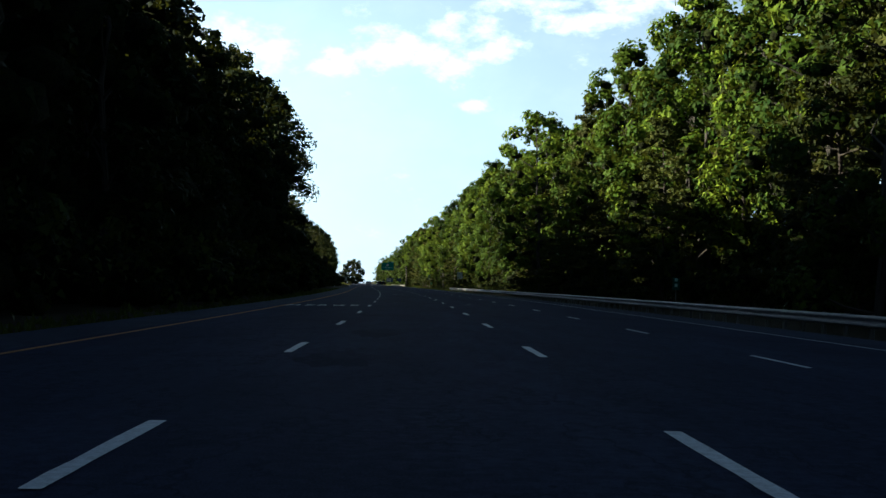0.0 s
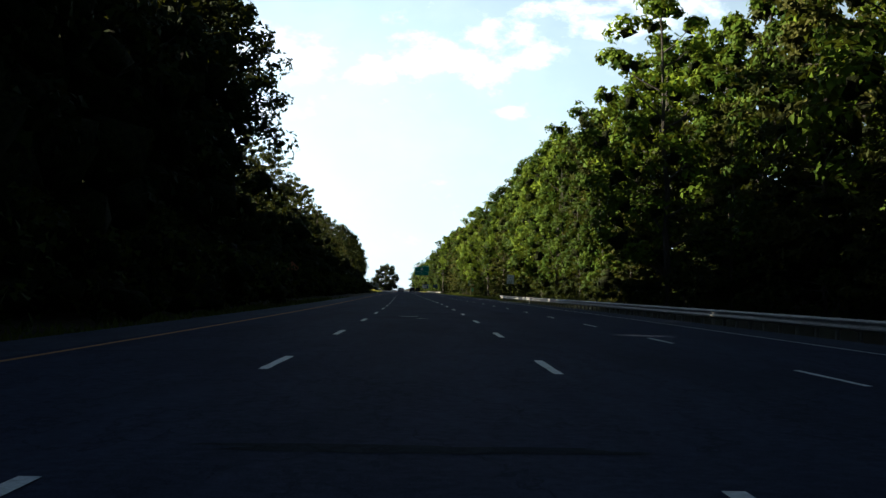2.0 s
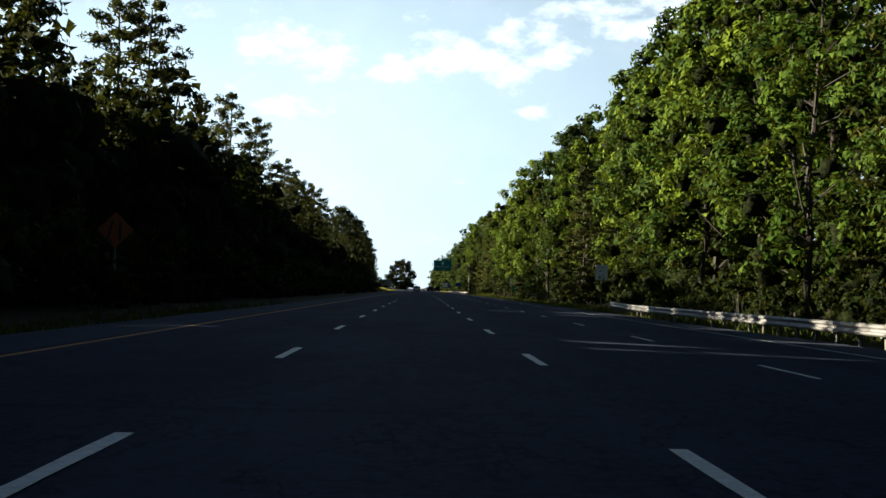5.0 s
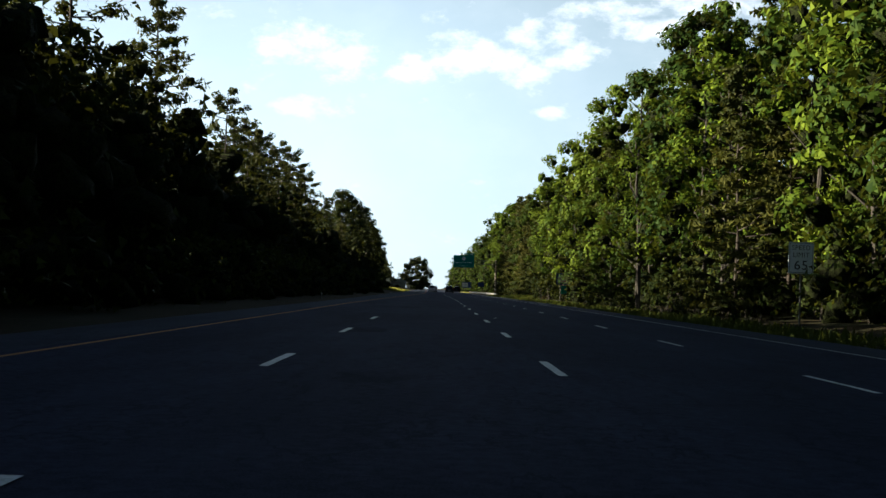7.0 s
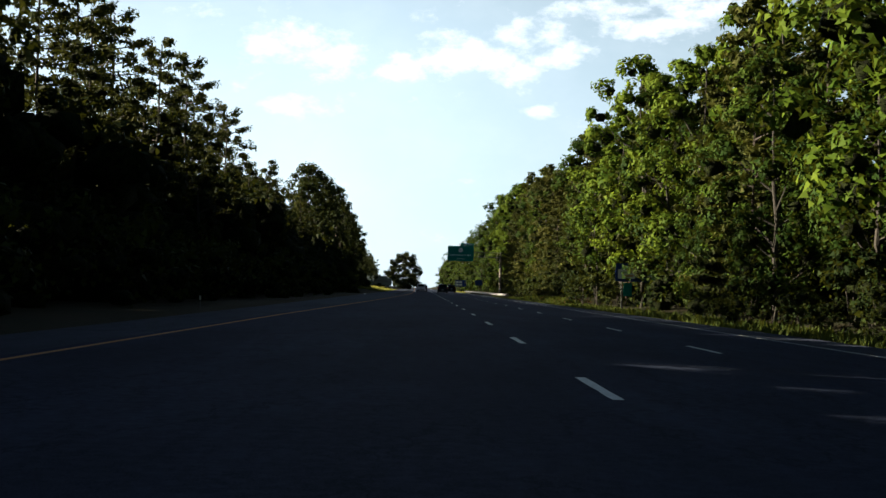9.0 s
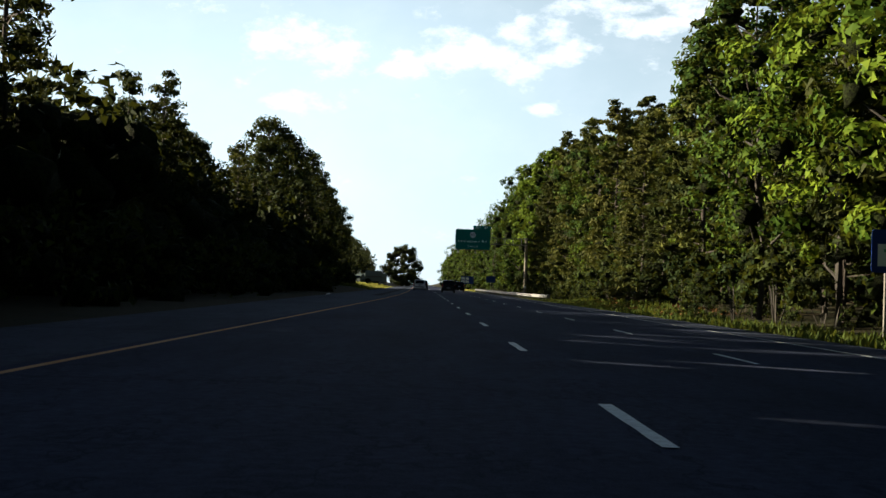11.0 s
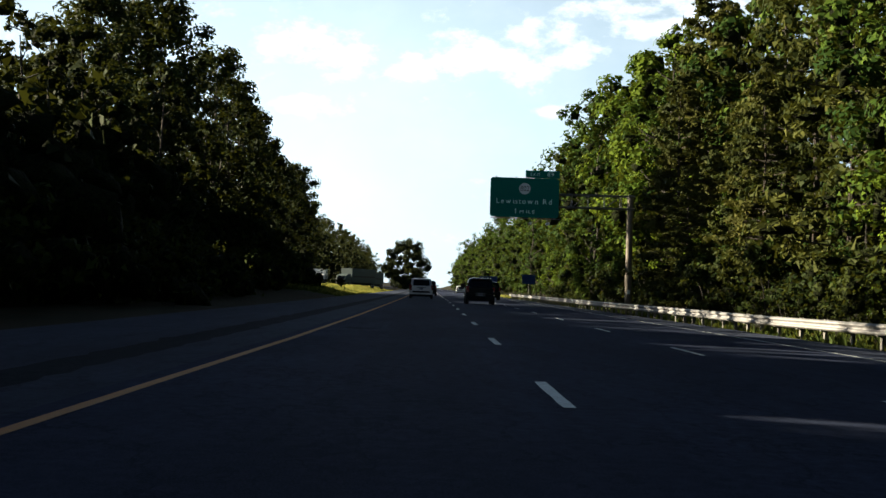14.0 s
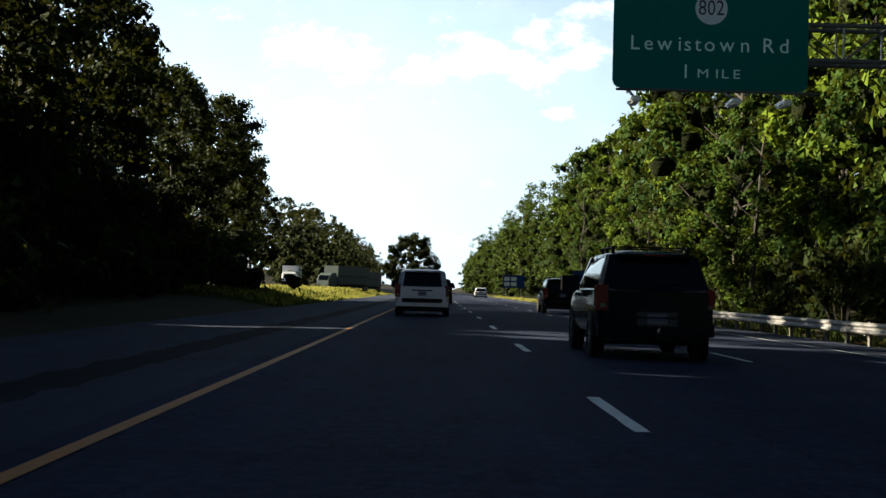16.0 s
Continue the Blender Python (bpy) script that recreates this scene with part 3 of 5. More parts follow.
# ---- signs ----
def panel(w, h, thick, radius, mat, name, parent, at, label=""):
    """A sign sheet facing back along the road (-y), with rounded corners."""
    ring = []
    for cx, cz, a0 in ((w / 2 - radius, h / 2 - radius, 0), (-w / 2 + radius, h / 2 - radius, 90), (-w / 2 + radius, -h / 2 + radius, 180), (w / 2 - radius, -h / 2 + radius, 270)):
        for a in (0, 30, 60, 90):
            ring.append((cx + radius * math.cos(radians(a0 + a)), cz + radius * math.sin(radians(a0 + a))))
    k = len(ring)
    verts = [(x, -thick / 2, z) for x, z in ring] + [(x, thick / 2, z) for x, z in ring]
    faces = [tuple(range(k - 1, -1, -1)), tuple(range(k, 2 * k))] + [(i, (i + 1) % k, (i + 1) % k + k, i + k) for i in range(k)]
    bm = bmesh.new()
    vs = [bm.verts.new(v) for v in verts]
    for f in faces:
        bm.faces.new([vs[i] for i in f])
    ob = part(name, bm, mat, parent, label)
    ob.location = at
    return ob


def disc(r, mat, name, parent, at, depth=0.006):
    bm = bmesh.new()
    bmesh.ops.create_cone(bm, cap_ends=True, segments=40, radius1=r, radius2=r, depth=depth, matrix=Matrix.Rotation(radians(90), 4, "X"))
    ob = part(name, bm, mat, parent)
    ob.location = at
    return ob


# The overhead exit sign on its cantilever mast.
SIGN_S = 543.0
gantry = thing("overhead_sign", stand(SIGN_S, 13.7, ground_z(14.0) - 0.1), "large green exit sign hung from a steel cantilever mast", "road sign")
bm = rod((0, 0, 0), (0, 0, 8.95), 0.27, 24, 0.235)
part("mast", bm, M_POLE, gantry, "tapered weathered steel mast")
part("base_plate", rod((0, 0, -0.05), (0, 0, 0.16), 0.48, 20), M_POST, gantry)
part("mast_cap", rod((0, 0, 8.95), (0, 0, 9.0), 0.25, 20, 0.12), M_POLE, gantry)
part("tag", box((-0.1, -0.285, 1.45), (0.1, -0.255, 1.75), 0.004), M_SIGN_WHITE, gantry, "small pale tag")
for zz in (7.90, 8.86):
    for yy in (-0.34, 0.34):
        part("chord", rod((-10.25, yy, zz), (0.3, yy, zz), 0.065, 10), M_TRUSS, gantry)
    part("collar", rod((0, 0, zz - 0.1), (0, 0, zz + 0.1), 0.29, 20), M_TRUSS, gantry)
for i in range(8):
    x = -0.75 - 1.25 * i
    for yy in (-0.34, 0.34):
        part("upright", rod((x, yy, 7.90), (x, yy, 8.86), 0.03, 6), M_ZINC, gantry)
        if i < 7:
            a, b = (7.90, 8.86) if i % 2 else (8.86, 7.90)
            part("brace", rod((x, yy, a), (x - 1.25, yy, b), 0.025, 6), M_TRUSS, gantry)
    for zz in (7.90, 8.86):
        part("cross_bar", rod((x, -0.36, zz), (x, 0.36, zz), 0.035, 6), M_ZINC, gantry)
board = panel(5.22, 3.0, 0.05, 0.22, M_SIGN_GREEN, "sign_panel", gantry, (-8.13, -0.55, 8.50), "dark green panel with pale lettering")
tab = panel(2.60, 0.56, 0.05, 0.04, M_SIGN_GREEN, "exit_tab", gantry, (-6.80, -0.55, 10.30), "small green tab on the upper edge")
letters("Lewistown Rd", 0.40, M_SIGN_TEXT, board, (-0.01, -0.033, -0.30), "letter", 1.0, 1.36)
letters("1", 0.38, M_SIGN_TEXT, board, (-0.66, -0.033, -1.04))
letters("MILE", 0.25, M_SIGN_TEXT, board, (0.24, -0.033, -1.08), "letter", 1.25, 1.45)
shield = disc(0.43, M_SIGN_WHITE, "route_disc", board, (0.0, -0.03, 0.68))
letters("802", 0.42, M_SIGN_BLACK, shield, (0, -0.006, 0), "letter", 0.8, 1.02)
letters("EXIT", 0.22, M_SIGN_TEXT, tab, (-0.55, -0.033, -0.02), "letter", 1.0, 1.3)
letters("89", 0.32, M_SIGN_TEXT, tab, (0.62, -0.033, 0.0), "letter", 1.1, 1.2)
for x in (-10.3, -8.8, -7.1, -5.8):
    part("hanger", box((x - 0.04, -0.50, 6.89), (x + 0.04, -0.36, 10.1), 0.01), M_TRUSS, gantry)
part("walkway_rail", rod((-10.7, -1.0, 6.89), (-5.4, -1.0, 6.89), 0.035, 8), M_TRUSS, gantry)
for x in (-10.3, -7.72, -6.42):
    arm = part("lamp_arm", rod((x, -0.42, 6.97), (x, -1.5, 6.63), 0.035, 8), M_TRUSS, gantry)
    part("sign_lamp", box((x - 0.13, -1.95, 6.43), (x + 0.13, -1.15, 6.59), 0.04), M_LAMP, gantry, "pale sign lamp housing")


def post_sign(name, s, u, z_mid, label, category):
    t = thing(name, stand(s, u, ground_z(u)), label, category)
    return t, z_mid - ground_z(u)


speed, zc = post_sign("speed_limit_sign", 283.7, 15.85, 3.04, "white speed limit sign on a thin steel post in shade", "road sign")
part("sign_post", box((-0.04, 0.02, -0.3), (0.04, 0.08, zc + 0.6), 0.008), M_POST, speed)
sheet = panel(1.22, 1.53, 0.02, 0.06, M_SIGN_WHITE, "sign_panel", speed, (0, 0, zc))
for x0, z0, x1, z1 in ((-0.57, -0.725, -0.545, 0.725), (0.545, -0.725, 0.57, 0.725), (-0.545, -0.725, 0.545, -0.70), (-0.545, 0.70, 0.545, 0.725)):
    part("border", box((x0, -0.014, z0), (x1, -0.0105, z1)), M_SIGN_BLACK, sheet)
letters("SPEED", 0.235, M_SIGN_BLACK, sheet, (0, -0.012, 0.48), "letter", 0.95, 1.12)
letters("LIMIT", 0.235, M_SIGN_BLACK, sheet, (0, -0.012, 0.13), "letter", 0.95, 1.12)
letters("65", 0.46, M_SIGN_BLACK, sheet, (0, -0.012, -0.38), "letter", 1.05, 1.08)

blue, zc = post_sign("service_sign", 398.0, 16.8, 2.85, "blue roadside service sign with two pale panels", "road sign")
for x in (-1.35, 1.35):
    part("sign_post", box((x - 0.06, 0.03, -0.3), (x + 0.06, 0.15, zc + 0.6), 0.01), M_POST, blue)
sheet = panel(3.9, 1.6, 0.03, 0.10, M_SIGN_BLUE, "sign_panel", blue, (0, 0, zc))
part("service_panel", box((-1.72, -0.03, -0.56), (-0.2, -0.016, 0.26), 0.004), M_LOGO_A, sheet, "pale panel with faded marks")
part("service_panel", box((0.2, -0.03, -0.56), (1.72, -0.016, 0.26), 0.004), M_LOGO_B, sheet, "green and pale panel")
for x0, x1, zz, mat in ((-1.5, -0.5, 0.02, M_LOGO_B), (-1.3, -0.4, -0.3, M_SIGN_YELLOW), (0.4, 1.5, 0.0, M_LOGO_A), (0.5, 1.3, -0.3, M_SIGN_WHITE)):
    part("faded_bar", box((x0, -0.035, zz - 0.06), (x1, -0.031, zz + 0.06)), mat, sheet)
part("header_bar", box((-1.3, -0.022, 0.46), (1.3, -0.0165, 0.58)), M_LOGO_A, sheet)
green_tag = panel(0.75, 1.15, 0.02, 0.05, M_SIGN_GREEN, "distance_tag", blue, (-0.85, -0.02, 1.55), "small green upright tag")

mile, zc = post_sign("mile_marker", 82.0, 15.6, 1.58, "small upright green mile marker behind the guardrail", "road sign")
part("sign_post", box((-0.03, 0.02, -0.3), (0.03, 0.06, zc + 0.4), 0.006), M_POST, mile)
sheet = panel(0.46, 1.30, 0.012, 0.04, M_SIGN_GREEN, "sign_panel", mile, (0, 0, zc))
for zz in (-0.35, 0.0, 0.38):
    part("marker_bar", box((-0.09, -0.012, zz - 0.1), (0.09, -0.0065, zz + 0.1)), M_SIGN_TEXT, sheet)

amber, zc = post_sign("merge_warning_sign", 220.0, -16.3, 3.4, "amber diamond lane-merge warning sign in deep shade", "road sign")
part("sign_post", box((-0.05, 0.02, -0.3), (0.05, 0.1, zc + 0.7), 0.008), M_POST, amber)
sheet = panel(1.22, 1.22, 0.02, 0.06, M_SIGN_YELLOW, "sign_panel", amber, (0, 0, zc))
sheet.rotation_euler = (0, radians(45), 0)
mark = part("lane_mark", box((-0.06, -0.016, -0.5), (0.06, -0.0105, 0.4)), M_SIGN_BLACK, amber)
mark.location = (0.22, 0, zc)
mark = part("lane_mark", box((-0.05, -0.016, -0.5), (0.05, -0.0105, 0.45), 0, Matrix.Rotation(radians(14), 4, "Y")), M_SIGN_BLACK, amber)
mark.location = (-0.24, 0, zc)

far_blue, zc = post_sign("service_sign", 745.0, 12.8, 2.85, "blue service sign with six pale panels on the sunny verge", "road sign")
for x in (-1.4, 1.4):
    part("sign_post", box((x - 0.06, 0.03, -0.3), (x + 0.06, 0.15, zc + 0.9), 0.01), M_POST, far_blue)
sheet = panel(4.0, 2.3, 0.03, 0.10, M_SIGN_BLUE, "sign_panel", far_blue, (0, 0, zc))
for x in (-1.25, 0.0):
    for zz in (-0.5, 0.45):
        part("service_panel", box((x - 0.5, -0.03, zz - 0.33), (x + 0.5, -0.016, zz + 0.33), 0.004), M_LOGO_A, sheet)
near_blue, zc = post_sign("service_sign", 650.0, 14.6, 2.75, "plain dark blue sign beside the road", "road sign")
part("sign_post", box((-0.06, 0.03, -0.3), (0.06, 0.15, zc + 0.6), 0.01), M_POST, near_blue)
panel(2.1, 1.5, 0.03, 0.08, M_SIGN_BLUE, "sign_panel", near_blue, (0, 0, zc))


# ---- trees ----
_t = (1 + 5 ** 0.5) / 2
ICO_V = np.array([(-1, _t, 0), (1, _t, 0), (-1, -_t, 0), (1, -_t, 0), (0, -1, _t), (0, 1, _t), (0, -1, -_t), (0, 1, -_t), (_t, 0, -1), (_t, 0, 1), (-_t, 0, -1), (-_t, 0, 1)]) / (1 + _t * _t) ** 0.5
ICO_F = np.array([(0, 11, 5), (0, 5, 1), (0, 1, 7), (0, 7, 10), (0, 10, 11), (1, 5, 9), (5, 11, 4), (11, 10, 2), (10, 7, 6), (7, 1, 8), (3, 9, 4), (3, 4, 2), (3, 2, 6), (3, 6, 8), (3, 8, 9), (4, 9, 5), (2, 4, 11), (6, 2, 10), (8, 6, 7), (9, 8, 1)])


def leaves_mesh(name, centres, radii, count, length, width, flat, mat, r, upward=0.35, core=0.62, loose=0.5, cores=None, outward=None):
    """Clusters of single leaves round the given centres, over ragged dark cores that imitate inner shade (one a
    cluster, or the given ones).
    """
    centres, radii = np.asarray(centres, float), np.asarray(radii, float)
    k = len(centres) * count
    c = np.repeat(centres, count, 0)
    rad = np.repeat(radii, count)[:, None]
    d = r.normal(size=(k, 3))
    d /= np.linalg.norm(d, axis=1)[:, None]
    p = c + d * rad * (0.42 + 0.70 * r.random((k, 1)) ** 0.8) * np.array([1, 1, flat])
    nrm = d + loose * r.normal(size=(k, 3)) + np.array([0, 0, upward])
    if outward is not None:
        nrm += np.repeat(np.asarray(outward, float), count, 0)
    nrm /= np.linalg.norm(nrm, axis=1)[:, None]
    t = np.cross(nrm, r.normal(size=(k, 3)))
    t /= np.linalg.norm(t, axis=1)[:, None] + 1e-9
    b = np.cross(nrm, t)
    ln = length * (0.6 + 0.8 * r.random((k, 1)))
    wd = width * (0.6 + 0.8 * r.random((k, 1)))
    v = np.empty((k, 3, 3))
    v[:, 0], v[:, 1], v[:, 2] = p - t * ln / 2 - b * wd / 2, p - t * ln / 2 + b * wd / 2 - nrm * ln * 0.15, p + t * ln / 2
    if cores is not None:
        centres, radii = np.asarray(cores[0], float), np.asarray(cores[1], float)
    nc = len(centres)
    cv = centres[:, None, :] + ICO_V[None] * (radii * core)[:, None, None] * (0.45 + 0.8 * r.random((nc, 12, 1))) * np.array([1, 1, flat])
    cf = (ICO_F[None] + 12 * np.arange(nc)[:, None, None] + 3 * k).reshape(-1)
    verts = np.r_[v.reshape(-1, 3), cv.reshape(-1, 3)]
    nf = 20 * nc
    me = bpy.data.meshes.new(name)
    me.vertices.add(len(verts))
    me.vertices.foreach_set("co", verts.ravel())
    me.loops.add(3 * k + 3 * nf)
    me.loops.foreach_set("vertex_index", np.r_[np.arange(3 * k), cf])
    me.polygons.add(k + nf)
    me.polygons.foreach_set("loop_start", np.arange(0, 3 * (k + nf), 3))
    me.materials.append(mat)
    me.materials.append(M_CORE_SHADE)
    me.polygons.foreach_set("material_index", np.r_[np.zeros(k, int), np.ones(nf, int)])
    me.update(calc_edges=True)
    return me


def limb(bm, pts, r0, r1, sides=6):
    """A bent, tapered limb through points."""
    rings = []
    k = len(pts)
    for i, p in enumerate(pts):
        way = (Vector(pts[min(i + 1, k - 1)]) - Vector(pts[max(i - 1, 0)])).normalized()
        q = way.to_track_quat("Z", "Y")
        rad = r0 + (r1 - r0) * i / (k - 1)
        rings.append([bm.verts.new(Vector(p) + q @ Vector((rad * math.cos(a), rad * math.sin(a), 0))) for a in np.linspace(0, 2 * math.pi, sides, endpoint=False)])
    for a, b in zip(rings, rings[1:]):
        for i in range(sides):
            bm.faces.new((a[i], a[(i + 1) % sides], b[(i + 1) % sides], b[i]))


def broadleaf(seed, height, spread_, low, clusters, count, size, mat, label, open_top=0.0, core=0.60, lump=0.25):
    """A broadleaf tree: bent trunk, limbs reaching into the crown, leaf clusters round their ends."""
    r = np.random.default_rng(seed)
    t = thing("broadleaf_tree", Matrix.Identity(4), label, "tree", "roadside trees")
    bm = bmesh.new()
    lean = r.normal(0, 0.35, 2)
    spine = [(lean[0] * (max(z, 0.0) / height) ** 1.5 * 2 + r.normal(0, 0.12) * (z > 0), lean[1] * (max(z, 0.0) / height) ** 1.5 * 2 + r.normal(0, 0.12) * (z > 0), z) for z in np.linspace(-0.4, height * 0.93, 8)]
    limb(bm, spine, 0.018 * height, 0.05, 7)
    centres, radii = [], []
    for i in range(clusters):
        f = low + (1 - low) * ((i + r.random()) / clusters)
        f = min(f, 0.985)
        g = (f - low) / (1 - low)
        env = spread_ * (math.sin(math.pi * (0.16 + 0.80 * g)) ** 0.75) * (0.72 + 0.45 * r.random())
        a = i * 2.399963 + r.normal(0, 0.4)
        rho = env * (0.35 + 0.65 * r.random() ** 0.5)
        cx_ = spine[-1][0] * f + rho * math.cos(a)
        cy_ = spine[-1][1] * f + rho * math.sin(a)
        cz_ = f * height - 0.05 * height * (rho / spread_) ** 2
        cr = spread_ * (lump + 0.18 * r.random()) * (1 - 0.25 * g)
        if r.random() < open_top and g > 0.4:
            continue
        centres.append((cx_, cy_, cz_))
        radii.append(cr)
        if i % 3 == 0:
            z0 = max(low * height * 0.75, cz_ - rho * (0.6 + 0.5 * r.random()))
            sx, sy = np.interp(z0, [p[2] for p in spine], [p[0] for p in spine]), np.interp(z0, [p[2] for p in spine], [p[1] for p in spine])
            midp = ((sx * 0.45 + cx_ * 0.55) + r.normal(0, 0.2), (sy * 0.45 + cy_ * 0.55) + r.normal(0, 0.2), z0 + (cz_ - z0) * 0.42)
            limb(bm, [(sx, sy, z0), midp, (cx_, cy_, cz_)], 0.0055 * height * (1.15 - 0.5 * g), 0.02, 4)
    part("trunk", bm, M_BARK, t)
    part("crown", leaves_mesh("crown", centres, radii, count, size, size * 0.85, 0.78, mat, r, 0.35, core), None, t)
    return t


def billowing(seed, height, spread_, low, boughs, subs, count, size, mat, label, core=0.44, lump=0.28):
    """A full broadleaf tree: heavy boughs, each a billow of leaf sprays on its outer side, with dark-coloured cores for
    the shaded hollows between.
    """
    r = np.random.default_rng(seed)
    t = thing("broadleaf_tree", Matrix.Identity(4), label, "tree", "roadside trees")
    bm = bmesh.new()
    lean = r.normal(0, 0.5, 2)
    spine = [(lean[0] * (max(z, 0.0) / height) ** 1.5 + r.normal(0, 0.14) * (z > 0), lean[1] * (max(z, 0.0) / height) ** 1.5 + r.normal(0, 0.14) * (z > 0), z) for z in np.linspace(-0.4, height * 0.9, 8)]
    limb(bm, spine, 0.0125 * height, 0.05, 7)
    sz, sx_, sy_ = [[p[i] for p in spine] for i in (2, 0, 1)]
    tips, sizes, centres, radii, out = [], [], [], [], []
    for i in range(boughs):
        g = (i + 0.9 * r.random()) / boughs
        f = low + (0.955 - low) * g
        env = spread_ * math.sin(math.pi * (0.18 + 0.74 * g)) ** 0.8 * (0.78 + 0.36 * r.random())
        a = i * 2.399963 + r.normal(0, 0.45)
        rho = env * (0.30 + 0.55 * r.random() ** 0.5) * (1.0 if g < 0.94 else 0.35)
        big = spread_ * (lump + 0.14 * (r.random() - 0.3)) * (1.10 - 0.40 * g)
        c = np.array((lean[0] * f ** 1.5 + rho * math.cos(a), lean[1] * f ** 1.5 + rho * math.sin(a), f * height))
        tips.append(tuple(c))
        sizes.append(big)
        side = np.array((math.cos(a), math.sin(a), 0.45 + 0.9 * g * g))
        for _ in range(subs):
            d = r.normal(size=3) + 0.85 * side
            d /= np.linalg.norm(d)
            centres.append(tuple(c + d * big * (0.62 + 0.42 * r.random()) * np.array((1, 1, 0.82))))
            radii.append(big * (0.32 + 0.24 * r.random()))
            out.append(0.7 * d)
        z0 = max(low * height * 0.7, c[2] - rho * (0.5 + 0.6 * r.random()))
        ox, oy = np.interp(z0, sz, sx_), np.interp(z0, sz, sy_)
        mid = ((ox + c[0]) / 2 + r.normal(0, 0.25), (oy + c[1]) / 2 + r.normal(0, 0.25), z0 + (c[2] - z0) * 0.40)
        if i % 2:
            limb(bm, [(ox, oy, z0), mid, tuple(c)], 0.0046 * height * (1.15 - 0.5 * g), 0.02, 4)
    part("trunk", bm, M_BARK, t)
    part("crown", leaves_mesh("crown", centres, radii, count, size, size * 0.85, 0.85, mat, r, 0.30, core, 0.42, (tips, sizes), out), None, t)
    return t


def pine(seed, height, spread_, low, boughs, subs, count, size, label, core=0.45, flat=0.40, mat=None, top_heavy=0.0):
    """A tall pine: straight bare trunk and level, tufted boughs in layers; top_heavy gathers them into a rounded head."""
    r = np.random.default_rng(seed)
    t = thing("pine_tree", Matrix.Identity(4), label, "tree", "roadside trees")
    bm = bmesh.new()
    spine = [(r.normal(0, 0.10) * (z > 0), r.normal(0, 0.10) * (z > 0), z) for z in np.linspace(-0.4, height * 0.97, 7)]
    limb(bm, spine, 0.0100 * height, 0.05, 8)
    tips, sizes, centres, radii, out = [], [], [], [], []
    for i in range(boughs):
        g = (i + r.random() * 0.9) / boughs
        f = low + (0.985 - low) * g
        cone = (1.0 - 0.80 * g ** 1.6) * (1 - top_heavy) + top_heavy * math.sin(math.pi * (0.18 + 0.74 * g)) ** 0.8
        env = spread_ * cone * (0.55 + 0.6 * r.random())
        a = i * 2.399963 + r.normal(0, 0.5)
        rho = max(env, 0.5)
        rise = r.normal(0.05, 0.06) * rho + 0.25 * g * rho
        z0 = f * height
        tip = (rho * math.cos(a), rho * math.sin(a), z0 + rise)
        limb(bm, [(0, 0, z0 - 0.10 * rho), (tip[0] * 0.55, tip[1] * 0.55, z0 + rise * 0.3 - 0.06 * rho), tip], 0.065, 0.02, 3)
        tips.append((tip[0] * 0.68, tip[1] * 0.68, z0 + rise * 0.6))
        sizes.append(max(0.5, 0.36 * rho))
        for k in range(subs):
            q = 0.42 + 0.62 * (k + 0.6 * r.random()) / subs
            w = 0.30 * rho * r.normal() * (1.1 - 0.5 * q)
            centres.append((tip[0] * q - w * math.sin(a), tip[1] * q + w * math.cos(a), z0 + rise * q * q + r.normal(0, 0.12)))
            radii.append((0.46 + 0.34 * r.random()) * (0.72 + 0.13 * rho))
            out.append((0.5 * math.cos(a), 0.5 * math.sin(a), 0.35))
    for i in range(7):
        z0, a, ln = height * low * (0.5 + 0.5 * r.random()), r.random() * 6.28, 0.8 + 1.8 * r.random()
        limb(bm, [(0, 0, z0), (ln * math.cos(a), ln * math.sin(a), z0 + 0.3 * r.normal())], 0.05, 0.015, 4)
    part("trunk", bm, M_PINE_BARK, t)
    part("crown", leaves_mesh("crown", centres, radii, count, size, size * 0.36, flat, mat or M_NEEDLE, r, 0.35, core, 0.75, (tips, sizes), out), None, t)
    return t


def bush(seed, height, spread_, clusters, count, size, label):
    r = np.random.default_rng(seed)
    t = thing("shrub", Matrix.Identity(4), label, "shrub", "undergrowth shrubs")
    bm = bmesh.new()
    centres, radii = [], []
    for i in range(clusters):
        a, rho, f = i * 2.399963, spread_ * r.random() ** 0.5, 0.12 + 0.85 * r.random()
        rho *= math.sin(math.pi * (0.25 + 0.62 * f))
        c = (rho * math.cos(a), rho * math.sin(a), f * height)
        centres.append(c)
        radii.append(spread_ * (0.26 + 0.16 * r.random()))
        if i % 3 == 0:
            limb(bm, [(c[0] * 0.1, c[1] * 0.1, -0.2), (c[0] * 0.5, c[1] * 0.5, c[2] * 0.6), c], 0.05, 0.015, 4)
    part("stem", bm, M_BARK, t)
    part("crown", leaves_mesh("crown", centres, radii, count, size, size * 0.8, 0.85, M_BUSH, r), None, t)
    return t


GREEN = "tall leafy broadleaf tree with sunlit green crown"
OAK = "tall dark broadleaf tree at the wood's edge"
PINE = "tall pine with bare trunk and tufted boughs"
near_broad = [(billowing(11 + i, 22.0, sp, low, bo, 6, 34, 0.335, mat, GREEN), 22.0) for i, (sp, low, bo, mat) in enumerate(((5.2, 0.16, 38, M_LEAF), (6.2, 0.26, 42, M_LEAF_MID), (4.8, 0.05, 38, M_LEAF_MID), (6.0, 0.22, 42, M_LEAF), (5.4, 0.14, 40, M_LEAF_MID)))]
near_pine = [(pine(31 + i, 23.0, sp, low, bo, 5, 24, 0.58, PINE, 0.62, 0.34), 23.0) for i, (sp, low, bo) in enumerate(((4.8, 0.09, 60), (5.6, 0.13, 58), (5.0, 0.04, 64)))]
